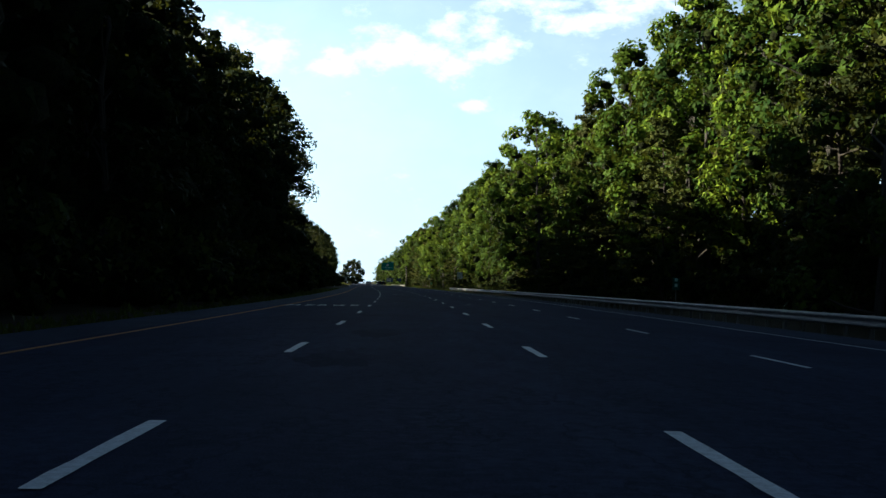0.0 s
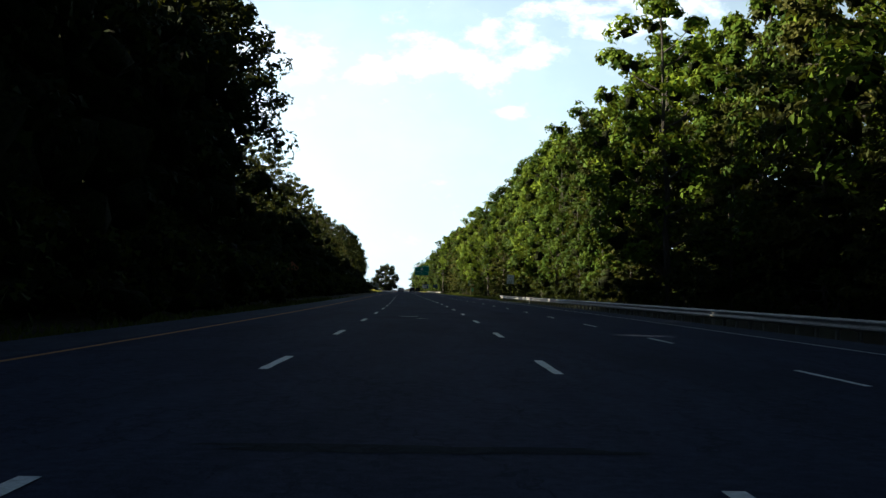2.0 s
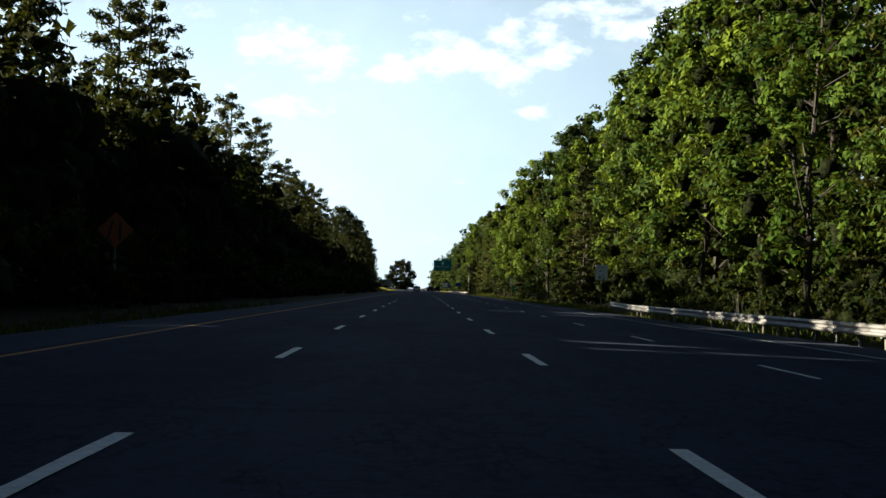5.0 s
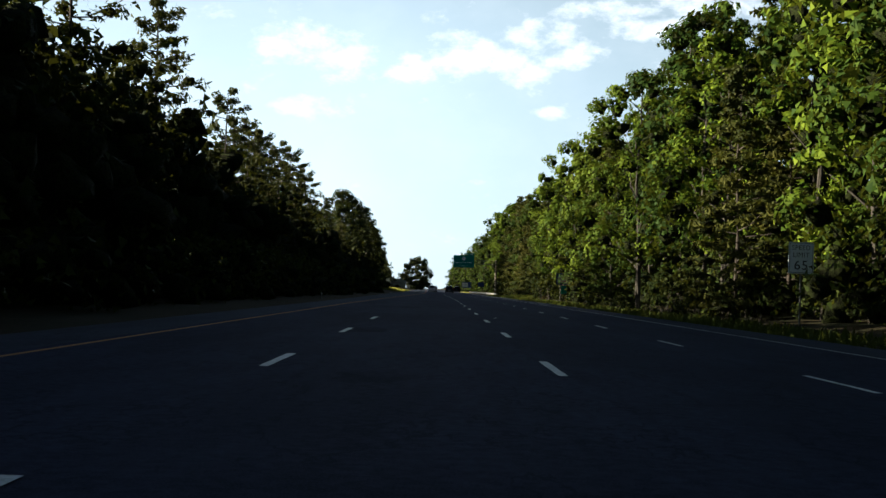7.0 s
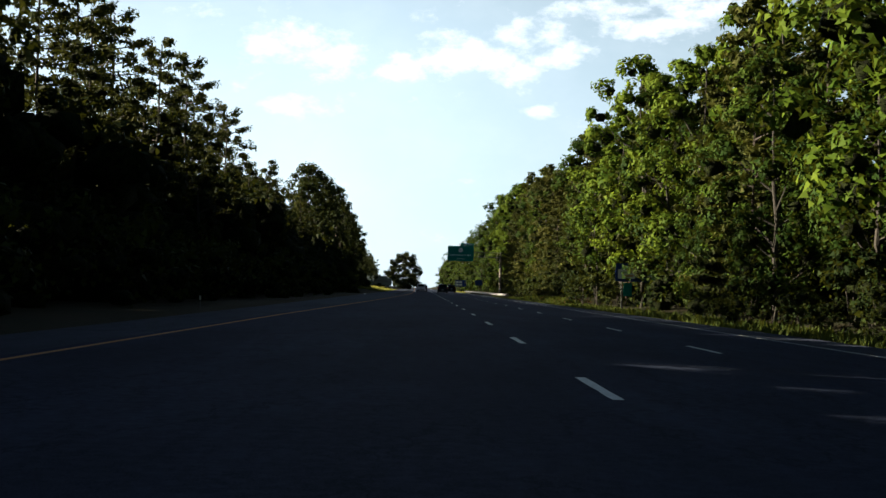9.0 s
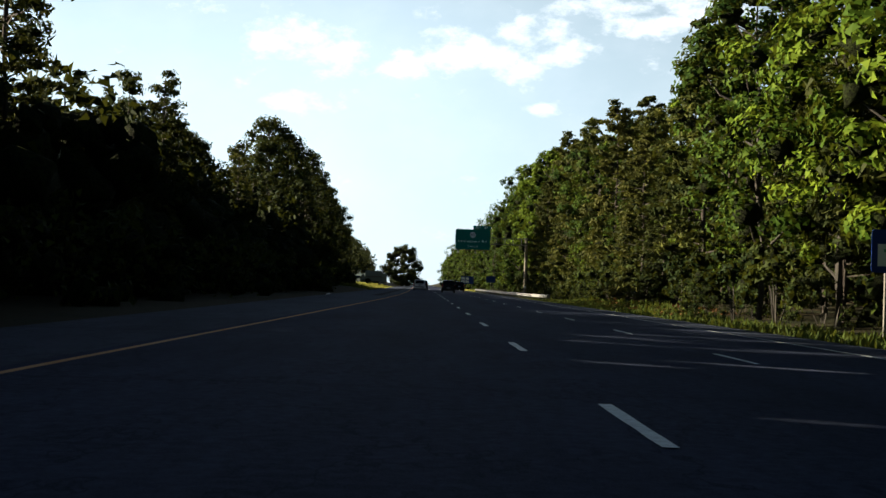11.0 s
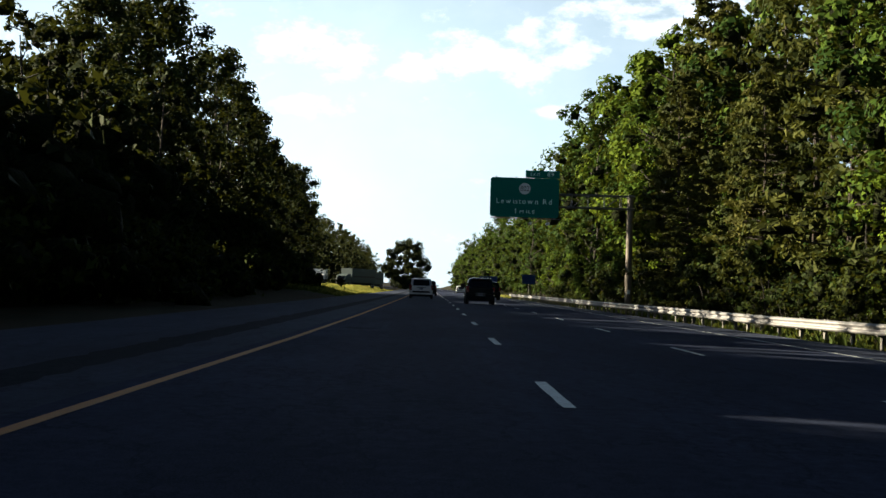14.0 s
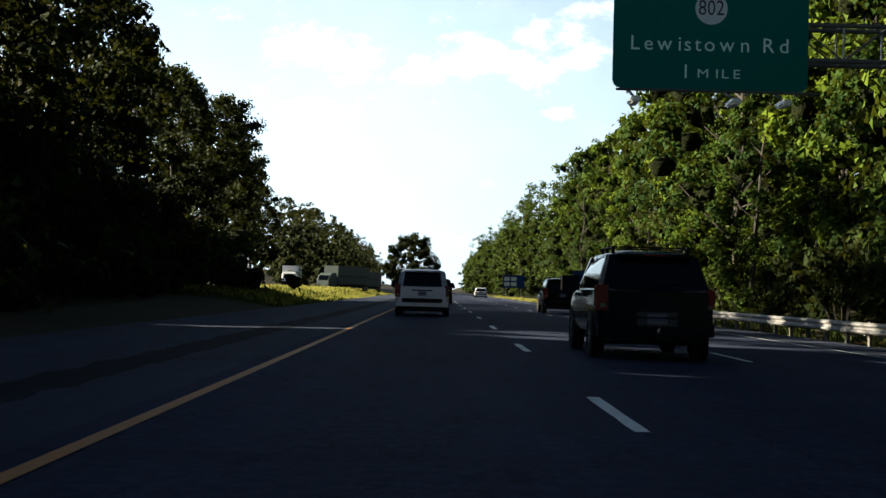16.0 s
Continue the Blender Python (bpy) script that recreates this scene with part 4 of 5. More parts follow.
mid_broad = [(billowing(51 + i, 24.0, sp, 0.45, 20, 5, 22, 0.46, M_LEAF if i else M_LEAF_MID, GREEN, 0.48, 0.30), 24.0) for i, sp in enumerate((4.8, 5.4, 4.4))]
mid_low = [(billowing(61 + i, 22.0, sp, 0.06, 30, 5, 28, 0.36, M_LEAF if i else M_LEAF_MID, GREEN, 0.48, 0.30), 22.0) for i, sp in enumerate((5.2, 5.8))]
mid_pine = [(pine(71 + i, 24.0, sp, 0.50, 26, 3, 28, 0.66, PINE), 24.0) for i, sp in enumerate((4.0, 4.6))]
dark_broad = [(billowing(91 + i, 24.0, sp, low, 30, 5, 20, 0.47, M_LEAF_SHADED, OAK, 0.46, 0.27), 24.0) for i, (sp, low) in enumerate(((5.2, 0.12), (6.2, 0.18), (4.6, 0.08)))]
dark_tall = (billowing(97, 24.0, 5.6, 0.50, 26, 5, 26, 0.42, M_LEAF_SHADED, OAK, 0.46, 0.27), 24.0)
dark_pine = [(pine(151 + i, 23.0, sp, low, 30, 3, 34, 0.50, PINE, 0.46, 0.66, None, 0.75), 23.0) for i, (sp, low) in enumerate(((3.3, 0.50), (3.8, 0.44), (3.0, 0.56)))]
tall_oak = (broadleaf(221, 24.0, 6.0, 0.50, 62, 112, 0.38, M_LEAF_SHADED, "large dark tree on a tall bare trunk", 0.04, 0.3, 0.165), 24.0)
big_oak = [(broadleaf(201 + i, 24.0, sp, low, 88, 112, 0.38, M_LEAF_SHADED, "large spreading dark tree with open, limbed crown", 0.04, 0.3, 0.165), 24.0) for i, (sp, low) in enumerate(((5.2, 0.16), (6.2, 0.2)))]
edge_oak = [(broadleaf(241 + i, 22.0, sp, 0.40 if i else 0.20, 66, 120, 0.38, M_LEAF_SHADED, "dark tree with a bare limbed trunk at the wood's end", 0.03, 0.5, 0.19), 22.0) for i, sp in enumerate((5.0, 5.8))]
leaner = (broadleaf(231, 27.0, 5.9, 0.50, 58, 84, 0.40, M_LEAF_SHADED, "tall dark tree with an overhanging, ragged crown", 0.05, 0.25, 0.17), 27.0)
lone = (billowing(121, 17.0, 9.4, 0.08, 64, 6, 34, 0.46, M_LEAF_FAR, "round dark tree standing alone in the median", 0.70, 0.24), 17.0)
shrubs = [(bush(131 + i, 4.0, sp, 14, 42, 0.32, "leafy undergrowth shrub at the wood's edge"), 4.0) for i, sp in enumerate((2.2, 2.8, 1.9))]
used = set()


def plant(model, s, u, height, turn):
    ob, full = model
    k = height / full
    m = stand(s, u, ground_z(u, s) - 0.05, turn, k)
    if ob.name in used:
        return copy_thing(ob, m)
    used.add(ob.name)
    ob.matrix_basis = m
    return ob


r = np.random.default_rng(5)


def pick(some):
    return some[int(r.integers(len(some)))]


def clearing(s):
    """How far the wood's edge steps back where signs stand."""
    return 4.2 if 252 < s < 293 or 366 < s < 406 else 2.5 if 612 < s < 656 else 3.4 if 56 < s < 86 else 0.0


# Right side: the heights of the wood along the road.
R_S = [40, 100, 160, 240, 300, 350, 395, 425, 450, 480, 515, 555, 600, 640, 672, 720, 850, 1100]
R_Z = [24, 24.5, 25, 26.5, 25.8, 23.6, 23.6, 22.2, 22, 24, 25, 27.5, 26, 25, 24, 24, 21, 19]
s = 46.0
while s < 700:
    top = float(np.interp(s, R_S, R_Z))
    conifer = r.random() < (0.85 if 425 < s < 530 else 0.5 if 385 < s < 560 else 0.50 if s < 190 else 0.26)
    u = 17.7 + clearing(s) + float(np.clip(r.normal(0, 2.0), -2.6, 3.2)) * (0.3 if clearing(s) else 1)
    plant(pick(mid_low) if s > 630 else pick(near_pine) if conifer else pick(near_broad), s, u, top * (0.56 + 0.40 * r.random()), r.random() * 360)
    s += (4.6 if conifer else 6.4) + 2.4 * r.random()
s = 32.0
while s < 720:
    top = float(np.interp(s, R_S, R_Z)) * (0.88 + 0.14 * r.random())
    plant(pick(mid_pine) if r.random() < (0.75 if 425 < s < 530 else 0.40) else pick(mid_broad), s + r.normal(0, 1.0), 22.0 + r.normal(0, 1.2), top, r.random() * 360)
    s += 6.2
s = 34.0
while s < 640:
    plant(pick(shrubs), s + r.normal(0, 0.8), 15.4 + r.normal(0, 0.5) + 0.9 * clearing(s), 2.0 + 2.8 * r.random() ** 1.5, r.random() * 360)
    s += 3.0 if clearing(s) else 5.0

# A closed lower storey where the wood comes down to the verge.
s = 428.0
while s < 608:
    plant(pick(mid_low), s, 18.4 + r.normal(0, 0.6), 8.5 + 4.0 * r.random(), r.random() * 360)
    plant(pick(shrubs), s + 1.5, 15.9 + r.normal(0, 0.4), 3.6 + 2.4 * r.random(), r.random() * 360)
    plant(pick(shrubs), s + 5.0, 16.1 + r.normal(0, 0.4), 3.2 + 2.4 * r.random(), r.random() * 360)
    s += 7.4

# Leafy undergrowth that closes the foot of the wood.
r = np.random.default_rng(21)
s = 36.0
while s < 426:
    plant(pick(shrubs), s + r.normal(0, 0.6), 16.8 + 0.9 * clearing(s) + r.normal(0, 0.4), 2.6 + 2.2 * r.random(), r.random() * 360)
    s += 4.4

# Left side: the strip of wood between the carriageways, then the open median.
L_S = [-60, 40, 76, 92, 104, 118, 170, 175, 230, 242, 263, 304, 335, 364, 400, 440, 458, 470, 505, 520, 575, 605, 634]
L_Z = [24, 24, 23, 18.5, 19, 25.5, 27, 16.2, 16.4, 17.6, 19.0, 19.0, 16.8, 15.9, 15.6, 14.6, 15.0, 13.2, 12.6, 14, 16, 16, 13]
GAPS = (120.0, 229.0, 305.0, 545.0)
r = np.random.default_rng(8)


def gap(s, reach):
    """Low openings in the strip of wood, through which the sun reaches the road."""
    return any(abs(s - g) < reach for g in GAPS)


s = -10.0
while s < 572:
    top = float(np.interp(s, L_S, L_Z)) * (0.92 + 0.12 * r.random())
    if s < 170:
        plant(dark_tall if gap(s, 6.5) else pick(dark_broad), s + r.normal(0, 0.8), -18.8 + r.normal(0, 0.8), top, r.random() * 360)
    elif gap(s, 5.0 if s > 500 else 3.0):
        pass
    elif s < 500:
        plant(pick(dark_pine) if r.random() < 0.78 else pick(dark_broad), s + r.normal(0, 0.8), -22.0 + r.normal(0, 0.9), top, r.random() * 360)
    else:
        plant(pick(dark_broad), s + r.normal(0, 0.8), -21.5 + r.normal(0, 0.8), 14.0 + 2 * r.random(), r.random() * 360)
    s += 6.0
s = -10.0
while s < 575:
    top = float(np.interp(s, L_S, L_Z)) * (0.80 + 0.2 * r.random())
    plant(pick(mid_pine) if r.random() < 0.4 or gap(s, 6.0) else pick(dark_broad), s + r.normal(0, 1), (-23.5 if s < 186 else -25.5) + r.normal(0, 0.6), top, r.random() * 360)
    s += 12.0
for s, u, z, model in ((541, -25.0, 25.0, tall_oak), (535, -24.0, 21.0, big_oak[0]), (546, -23.5, 22.5, tall_oak), (561, -21.2, 21.8, big_oak[1]), (567, -20.8, 22.6, big_oak[0]), (553, -22.5, 18.0, big_oak[0]), (519, -26.0, 15.8, big_oak[0]), (528, -25.0, 17.8, big_oak[0]), (522, -23.0, 15.5, dark_broad[2]),
                       (574, -20.6, 19.0, edge_oak[0]), (581, -21.4, 19.4, edge_oak[1]), (589, -20.4, 18.8, edge_oak[0]), (598, -20.2, 17.8, edge_oak[1]), (606, -21.0, 18.8, edge_oak[0]), (615, -20.6, 18.0, edge_oak[1]), (623, -21.0, 17.2, edge_oak[0]), (631, -20.8, 15.8, edge_oak[0]), (641, -21.0, 12.4, edge_oak[1]),
                       (167.5, -16.6, 25.5, leaner), (155, -16.6, 26.5, leaner), (251, -21.8, 18.2, dark_pine[1]), (259, -22.0, 19.0, dark_pine[0]), (267, -21.8, 18.8, dark_pine[2]), (284, -22.0, 17.0, dark_pine[0]), (290, -21.8, 17.6, dark_pine[1]), (297, -22.0, 18.2, dark_pine[2]), (312, -22.0, 17.8, dark_pine[1]), (319, -22.0, 17.6, dark_pine[0]), (326, -22.2, 16.6, dark_pine[2]), (357, -22.4, 14.6, dark_pine[0]), (364, -22.6, 15.0, dark_pine[1]), (372, -22.6, 15.8, dark_pine[0]), (379, -22.8, 15.2, dark_pine[2]), (368, -22.2, 15.8, dark_pine[1]), (376, -22.6, 15.8, dark_broad[1]), (383, -22.8, 15.4, dark_broad[0]), (388, -22.6, 15.2, dark_broad[2]), (392, -22.4, 15.6, dark_pine[0]), (399, -22.6, 15.2, dark_pine[1]), (414, -22.6, 14.4, dark_pine[1]), (446, -24.5, 16.8, dark_broad[1]), (452, -24.6, 17.2, big_oak[0]), (459, -25.0, 17.2, big_oak[1]), (466, -25.2, 16.8, dark_broad[0]), (464, -23.4, 16.4, dark_broad[2]), (470, -23.6, 16.2, big_oak[1]), (474, -25.0, 16.6, big_oak[0]), (480, -24.0, 14.4, dark_broad[0]), (486, -24.2, 13.4, dark_broad[1]), (93, 19.0, 25.5, near_broad[0]), (108, 17.0, 24.0, near_broad[3]), (251, 19.6, 27.0, near_broad[0]), (257, 20.4, 28.4, near_broad[2]), (242, 22.0, 27.6, mid_broad[1]),
                       (371, 20.8, 21.0, near_broad[0]), (379, 19.8, 21.6, near_broad[2]), (388, 20.4, 23.4, near_broad[3]), (396, 19.0, 24.4, near_broad[4]), (404, 18.8, 22.4, near_pine[0]), (375, 19.0, 9.0, near_broad[1]), (384, 19.2, 8.0, near_broad[4]), (392, 18.6, 9.5, near_broad[2]), (362, 18.0, 8.5, near_broad[1]), (354, 17.4, 9.0, near_broad[4]), (268, 20.6, 10.0, near_broad[1]), (280, 20.4, 9.0, near_broad[4]), (262, 20.6, 24.0, near_broad[3]), (275, 21.0, 24.5, near_broad[1]), (287, 20.6, 25.0, near_broad[0]), (399, 17.4, 24.0, near_broad[0]), (408, 17.2, 22.4, near_pine[1]), (531, 19.4, 23.6, near_pine[1]), (544, 19.8, 25.6, near_pine[0]), (556, 20.5, 27.0, near_broad[4]), (570, 19.8, 26.2, near_broad[0]), (583, 22.0, 26.6, mid_broad[1]), (596, 20.4, 23.6, near_broad[2])):
    plant(model, s, u, z, 130.0 if model is leaner else (s * 57.0) % 360)
# The lone tree in the far median.
plant(lone, 873, -8.9, 16.4, 20)

# The wood behind the first rows, and far along the road: uncounted crowns.
def woods(name, rows, label, mat, count=14, size=0.7, core=0.62, bulk=1.0, closed=lambda s: 0.72):
    rr = np.random.default_rng(77)
    centres, radii, inner, inner_r = [], [], [], []
    for s0, s1, step, u0, z0, per, base in rows:
        s = s0
        while s < s1:
            u = u0 + rr.normal(0, 1.6)
            top = (z0(s) if callable(z0) else z0) * (0.82 + 0.22 * rr.random())
            for _ in range(per):
                f = base + (1 - base) * rr.random() ** 0.8
                wide = 3.6 * math.sin(math.pi * (0.22 + 0.70 * f)) ** 0.7
                a, q = rr.random() * 6.283, rr.random() ** 0.5 * wide
                centres.append(tuple(road(s + q * math.cos(a), u + q * math.sin(a), ground_z(u, s) + f * top)))
                radii.append(bulk * (1.2 + 0.8 * rr.random()) * (1.22 - 0.78 * f))
                if f < closed(s):
                    inner.append(centres[-1])
                    inner_r.append(radii[-1])
            s += step
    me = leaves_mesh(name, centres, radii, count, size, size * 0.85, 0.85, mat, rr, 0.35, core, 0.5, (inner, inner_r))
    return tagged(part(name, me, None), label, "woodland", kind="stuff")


def right_top(s):
    return float(np.interp(s, R_S, R_Z))


def left_top(s):
    return float(np.interp(s, L_S, L_Z))


def inner_top(s):
    """How high the hidden sun-blocking mass of the wood between reaches."""
    if gap(s, 3.4 if s > 500 else 2.4 if 200 < s < 260 else 1.4):
        return 4.5 if s > 500 else 6.6
    part_ = float(np.interp(s, [170, 182, 320, 350, 440, 460, 515, 530, 566, 590, 612], [0.90, 0.92, 0.92, 0.86, 0.80, 0.90, 0.90, 0.80, 0.74, 0.60, 0.42]))
    return max(left_top(s) * part_, 20.5 if s < 168 else 0.0)


# Rows starting at -300 are unseen, added to darken what the cars reflect.
woods("woodland_behind", [(30, 740, 4.5, 27.5, lambda s: 0.9 * right_top(s), 24, 0.0), (-300, 30, 6.0, 19.0, 24.0, 16, 0.0), (30, 700, 6.0, 33.0, lambda s: 0.7 * right_top(s), 18, 0.0)], "dense green wood behind the first trees", M_LEAF_SHADED, 8, 0.55, 0.74, 1.2)
# Dense rows hidden behind the first trees, added to keep sun off the road.
woods("woodland_between", [(-300, -60, 6.0, -19.0, 24.0, 16, 0.0), (-60, 612, 2.6, -24.5, inner_top, 28, 0.0), (-60, 596, 3.5, -28.5, inner_top, 21, 0.0), (-40, 168, 3.2, -20.5, lambda s: 4.5 if gap(s, 2.4) else 21.0, 30, 0.0), (168, 298, 3.2, -22.6, lambda s: 6.0 if gap(s, 2.8) else 0.74 * left_top(s), 24, 0.0), (422, 534, 2.8, -22.8, lambda s: 0.88 * left_top(s), 26, 0.0)], "dense dark wood between the carriageways", M_LEAF_SHADED, 6, 0.62, 1.0, 1.18, lambda s: 0.97 if s < 168 else 0.77)
woods("undergrowth_behind", [(36, 426, 2.0, 20.2, 6.0, 6, 0.0)], "low leafy undergrowth among the trunks", M_BUSH, 34, 0.34, 0.6, 0.8)
woods("undergrowth_between", [(34, 172, 2.2, -16.8, 4.6, 7, 0.0), (172, 612, 2.2, -18.9, 4.6, 7, 0.0)], "dark leafy undergrowth along the strip of wood", M_BUSH, 24, 0.34, 0.6, 0.8)
woods("woodland_ahead", [(700, 760, 6.0, 21.5, right_top, 30, 0.03), (760, 1250, 6.0, 18.0, right_top, 28, 0.03), (700, 1250, 8.0, 25.0, right_top, 16, 0.1)], "sunlit green wood along the far road", M_LEAF_MID, 42, 0.42, 0.5, 1.25)
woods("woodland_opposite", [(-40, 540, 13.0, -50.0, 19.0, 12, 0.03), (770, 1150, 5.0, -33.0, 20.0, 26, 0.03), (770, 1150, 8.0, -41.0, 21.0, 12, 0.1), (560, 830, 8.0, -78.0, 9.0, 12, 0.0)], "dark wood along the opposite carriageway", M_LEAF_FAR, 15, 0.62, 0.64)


# ---- grass ----
def grass(name, stretches, label, mat, tall=1.0):
    rr = np.random.default_rng(99)
    centres = []
    for s0, s1, u0, u1, k in stretches:
        for _ in range(k):
            s, u = s0 + (s1 - s0) * rr.random(), u0 + (u1 - u0) * rr.random()
            centres.append((*road(s, u, ground_z(u, s) - 0.05), tall * (0.07 + 0.30 * rr.random() ** 2)))
    c = np.array(centres)
    k = len(c)
    blades = 5
    c = np.repeat(c, blades, 0)
    a = rr.random(len(c)) * 6.283
    w = 0.06 + 0.06 * rr.random(len(c))
    off = rr.normal(0, 0.14, (len(c), 2))
    base = c[:, :3] + np.c_[off, np.zeros(len(c))]
    side = np.c_[np.cos(a) * w, np.sin(a) * w, np.zeros(len(c))]
    tip = base + np.c_[rr.normal(0, 0.1, len(c)), rr.normal(0, 0.1, len(c)), c[:, 3] * (0.6 + 0.8 * rr.random(len(c)))]
    v = np.stack([base - side, base + side, tip], 1)
    n_tri = len(c)
    me = bpy.data.meshes.new(name)
    me.vertices.add(3 * n_tri)
    me.vertices.foreach_set("co", v.ravel())
    me.loops.add(3 * n_tri)
    me.loops.foreach_set("vertex_index", np.arange(3 * n_tri))
    me.polygons.add(n_tri)
    me.polygons.foreach_set("loop_start", np.arange(0, 3 * n_tri, 3))
    me.materials.append(mat)
    me.update(calc_edges=True)
    return tagged(part(name, me, None), label, "grass", kind="stuff")


grass("verge_grass", [(200, 500, 9.6, 15.0, 9000), (500, 700, 9.8, 15, 2000), (20, 240, -13.5, -9.8, 1200), (585, 640, -18, -9.8, 2400)], "long green and straw-coloured verge grass", M_GRASS)
grass("pine_litter", [(424, 486, 11.4, 16.5, 6500), (486, 610, 9.9, 13.5, 3500)], "rust-brown fallen pine needles on the verge bank", M_LITTER, 0.3)
grass("median_grass", [(590, 780, -20, -10.5, 11000), (640, 820, 9.6, 14.5, 4000)], "long sunlit straw and yellow-green grass", M_STRAW)


# ---- vehicles ----
def loft(stations, ring_of):
    """A closed skin through rings at the given stations, capped at both ends."""
    bm = bmesh.new()
    rings = [[bm.verts.new(p) for p in ring_of(st)] for st in stations]
    k = len(rings[0])
    for a, b in zip(rings, rings[1:]):
        for i in range(k):
            bm.faces.new((a[i], a[(i + 1) % k], b[(i + 1) % k], b[i]))
    bm.faces.new(rings[0])
    bm.faces.new(rings[-1][::-1])
    return bm


def smooth(ob, angle=35):
    me = ob.data
    me.polygons.foreach_set("use_smooth", [True] * len(me.polygons))
    me.set_sharp_from_angle(angle=radians(angle))
    return ob


def body_ring(st):
    """y, half width, z low, z belt: a rounded lower body section."""
    y, w, z0, z1 = st
    h = z1 - z0
    right = [(0.80 * w, z0), (0.95 * w, z0 + 0.05 * h), (0.995 * w, z0 + 0.22 * h), (w, z0 + 0.5 * h), (0.985 * w, z0 + 0.8 * h), (0.955 * w, z0 + 0.95 * h), (0.90 * w, z1)]
    return [(x, y, z) for x, z in right] + [(-x, y, z) for x, z in right[::-1]]


def cabin_ring(st):
    """z, half width, y back, y front: a level section of the cabin with rounded corners."""
    z, w, y0, y1 = st
    c = 0.24
    pts = [(w - c, y0), (w - 0.3 * c, y0 + 0.3 * c), (w, y0 + c), (w, y1 - 2 * c), (w - 0.4 * c, y1 - 0.5 * c), (w - 1.6 * c, y1)]
    return [(x, y, z) for x, y in pts] + [(-x, y, z) for x, y in pts[::-1]]


def wheel(parent, x, y, r, width, side):
    t = part("wheel", None or tyre_mesh(r, width), M_TYRE, parent)
    t.location = (x, y, r)
    bm = bmesh.new()
    bmesh.ops.create_cone(bm, cap_ends=True, segments=24, radius1=r * 0.62, radius2=r * 0.58, depth=width * 0.7, matrix=Matrix.Rotation(radians(90), 4, "Y"))
    for i in range(5):
        add_box(bm, (side * width * 0.36, -0.03, 0.05), (side * width * 0.36 + side * 0.02, 0.03, r * 0.58), 0, Matrix.Rotation(radians(72 * i), 4, "X"))
    part("rim", bm, M_RIM, t, "alloy rim")
    return t


def tyre_mesh(r, width):
    bm = bmesh.new()
    prof = [(-0.5, 0.62), (-0.5, 0.88), (-0.40, 0.97), (-0.2, 1.0), (0.2, 1.0), (0.40, 0.97), (0.5, 0.88), (0.5, 0.62)]
    rings = []
    for a in np.linspace(0, 2 * math.pi, 28, endpoint=False):
        rings.append([bm.verts.new((px_ * width, pr * r * math.cos(a), pr * r * math.sin(a))) for px_, pr in prof])
    k = len(prof)
    for i in range(28):
        a, b = rings[i], rings[(i + 1) % 28]
        for j in range(k):
            bm.faces.new((a[j], a[(j + 1) % k], b[(j + 1) % k], b[j]))
    return bm


def quad_panel(corners, thick):
    """A thin panel over four corners, pushed out by its thickness."""
    bm = bmesh.new()
    c = [Vector(p) for p in corners]
    nrm = (c[1] - c[0]).cross(c[2] - c[0]).normalized()
    lo = [bm.verts.new(p) for p in c]
    mid = sum(c, Vector()) / 4
    hi = [bm.verts.new(mid + (p - mid) * 0.985 + nrm * thick) for p in c]
    bm.faces.new(hi)
    bm.faces.new(lo[::-1])
    for i in range(4):
        bm.faces.new((lo[i], lo[(i + 1) % 4], hi[(i + 1) % 4], hi[i]))
    return bm


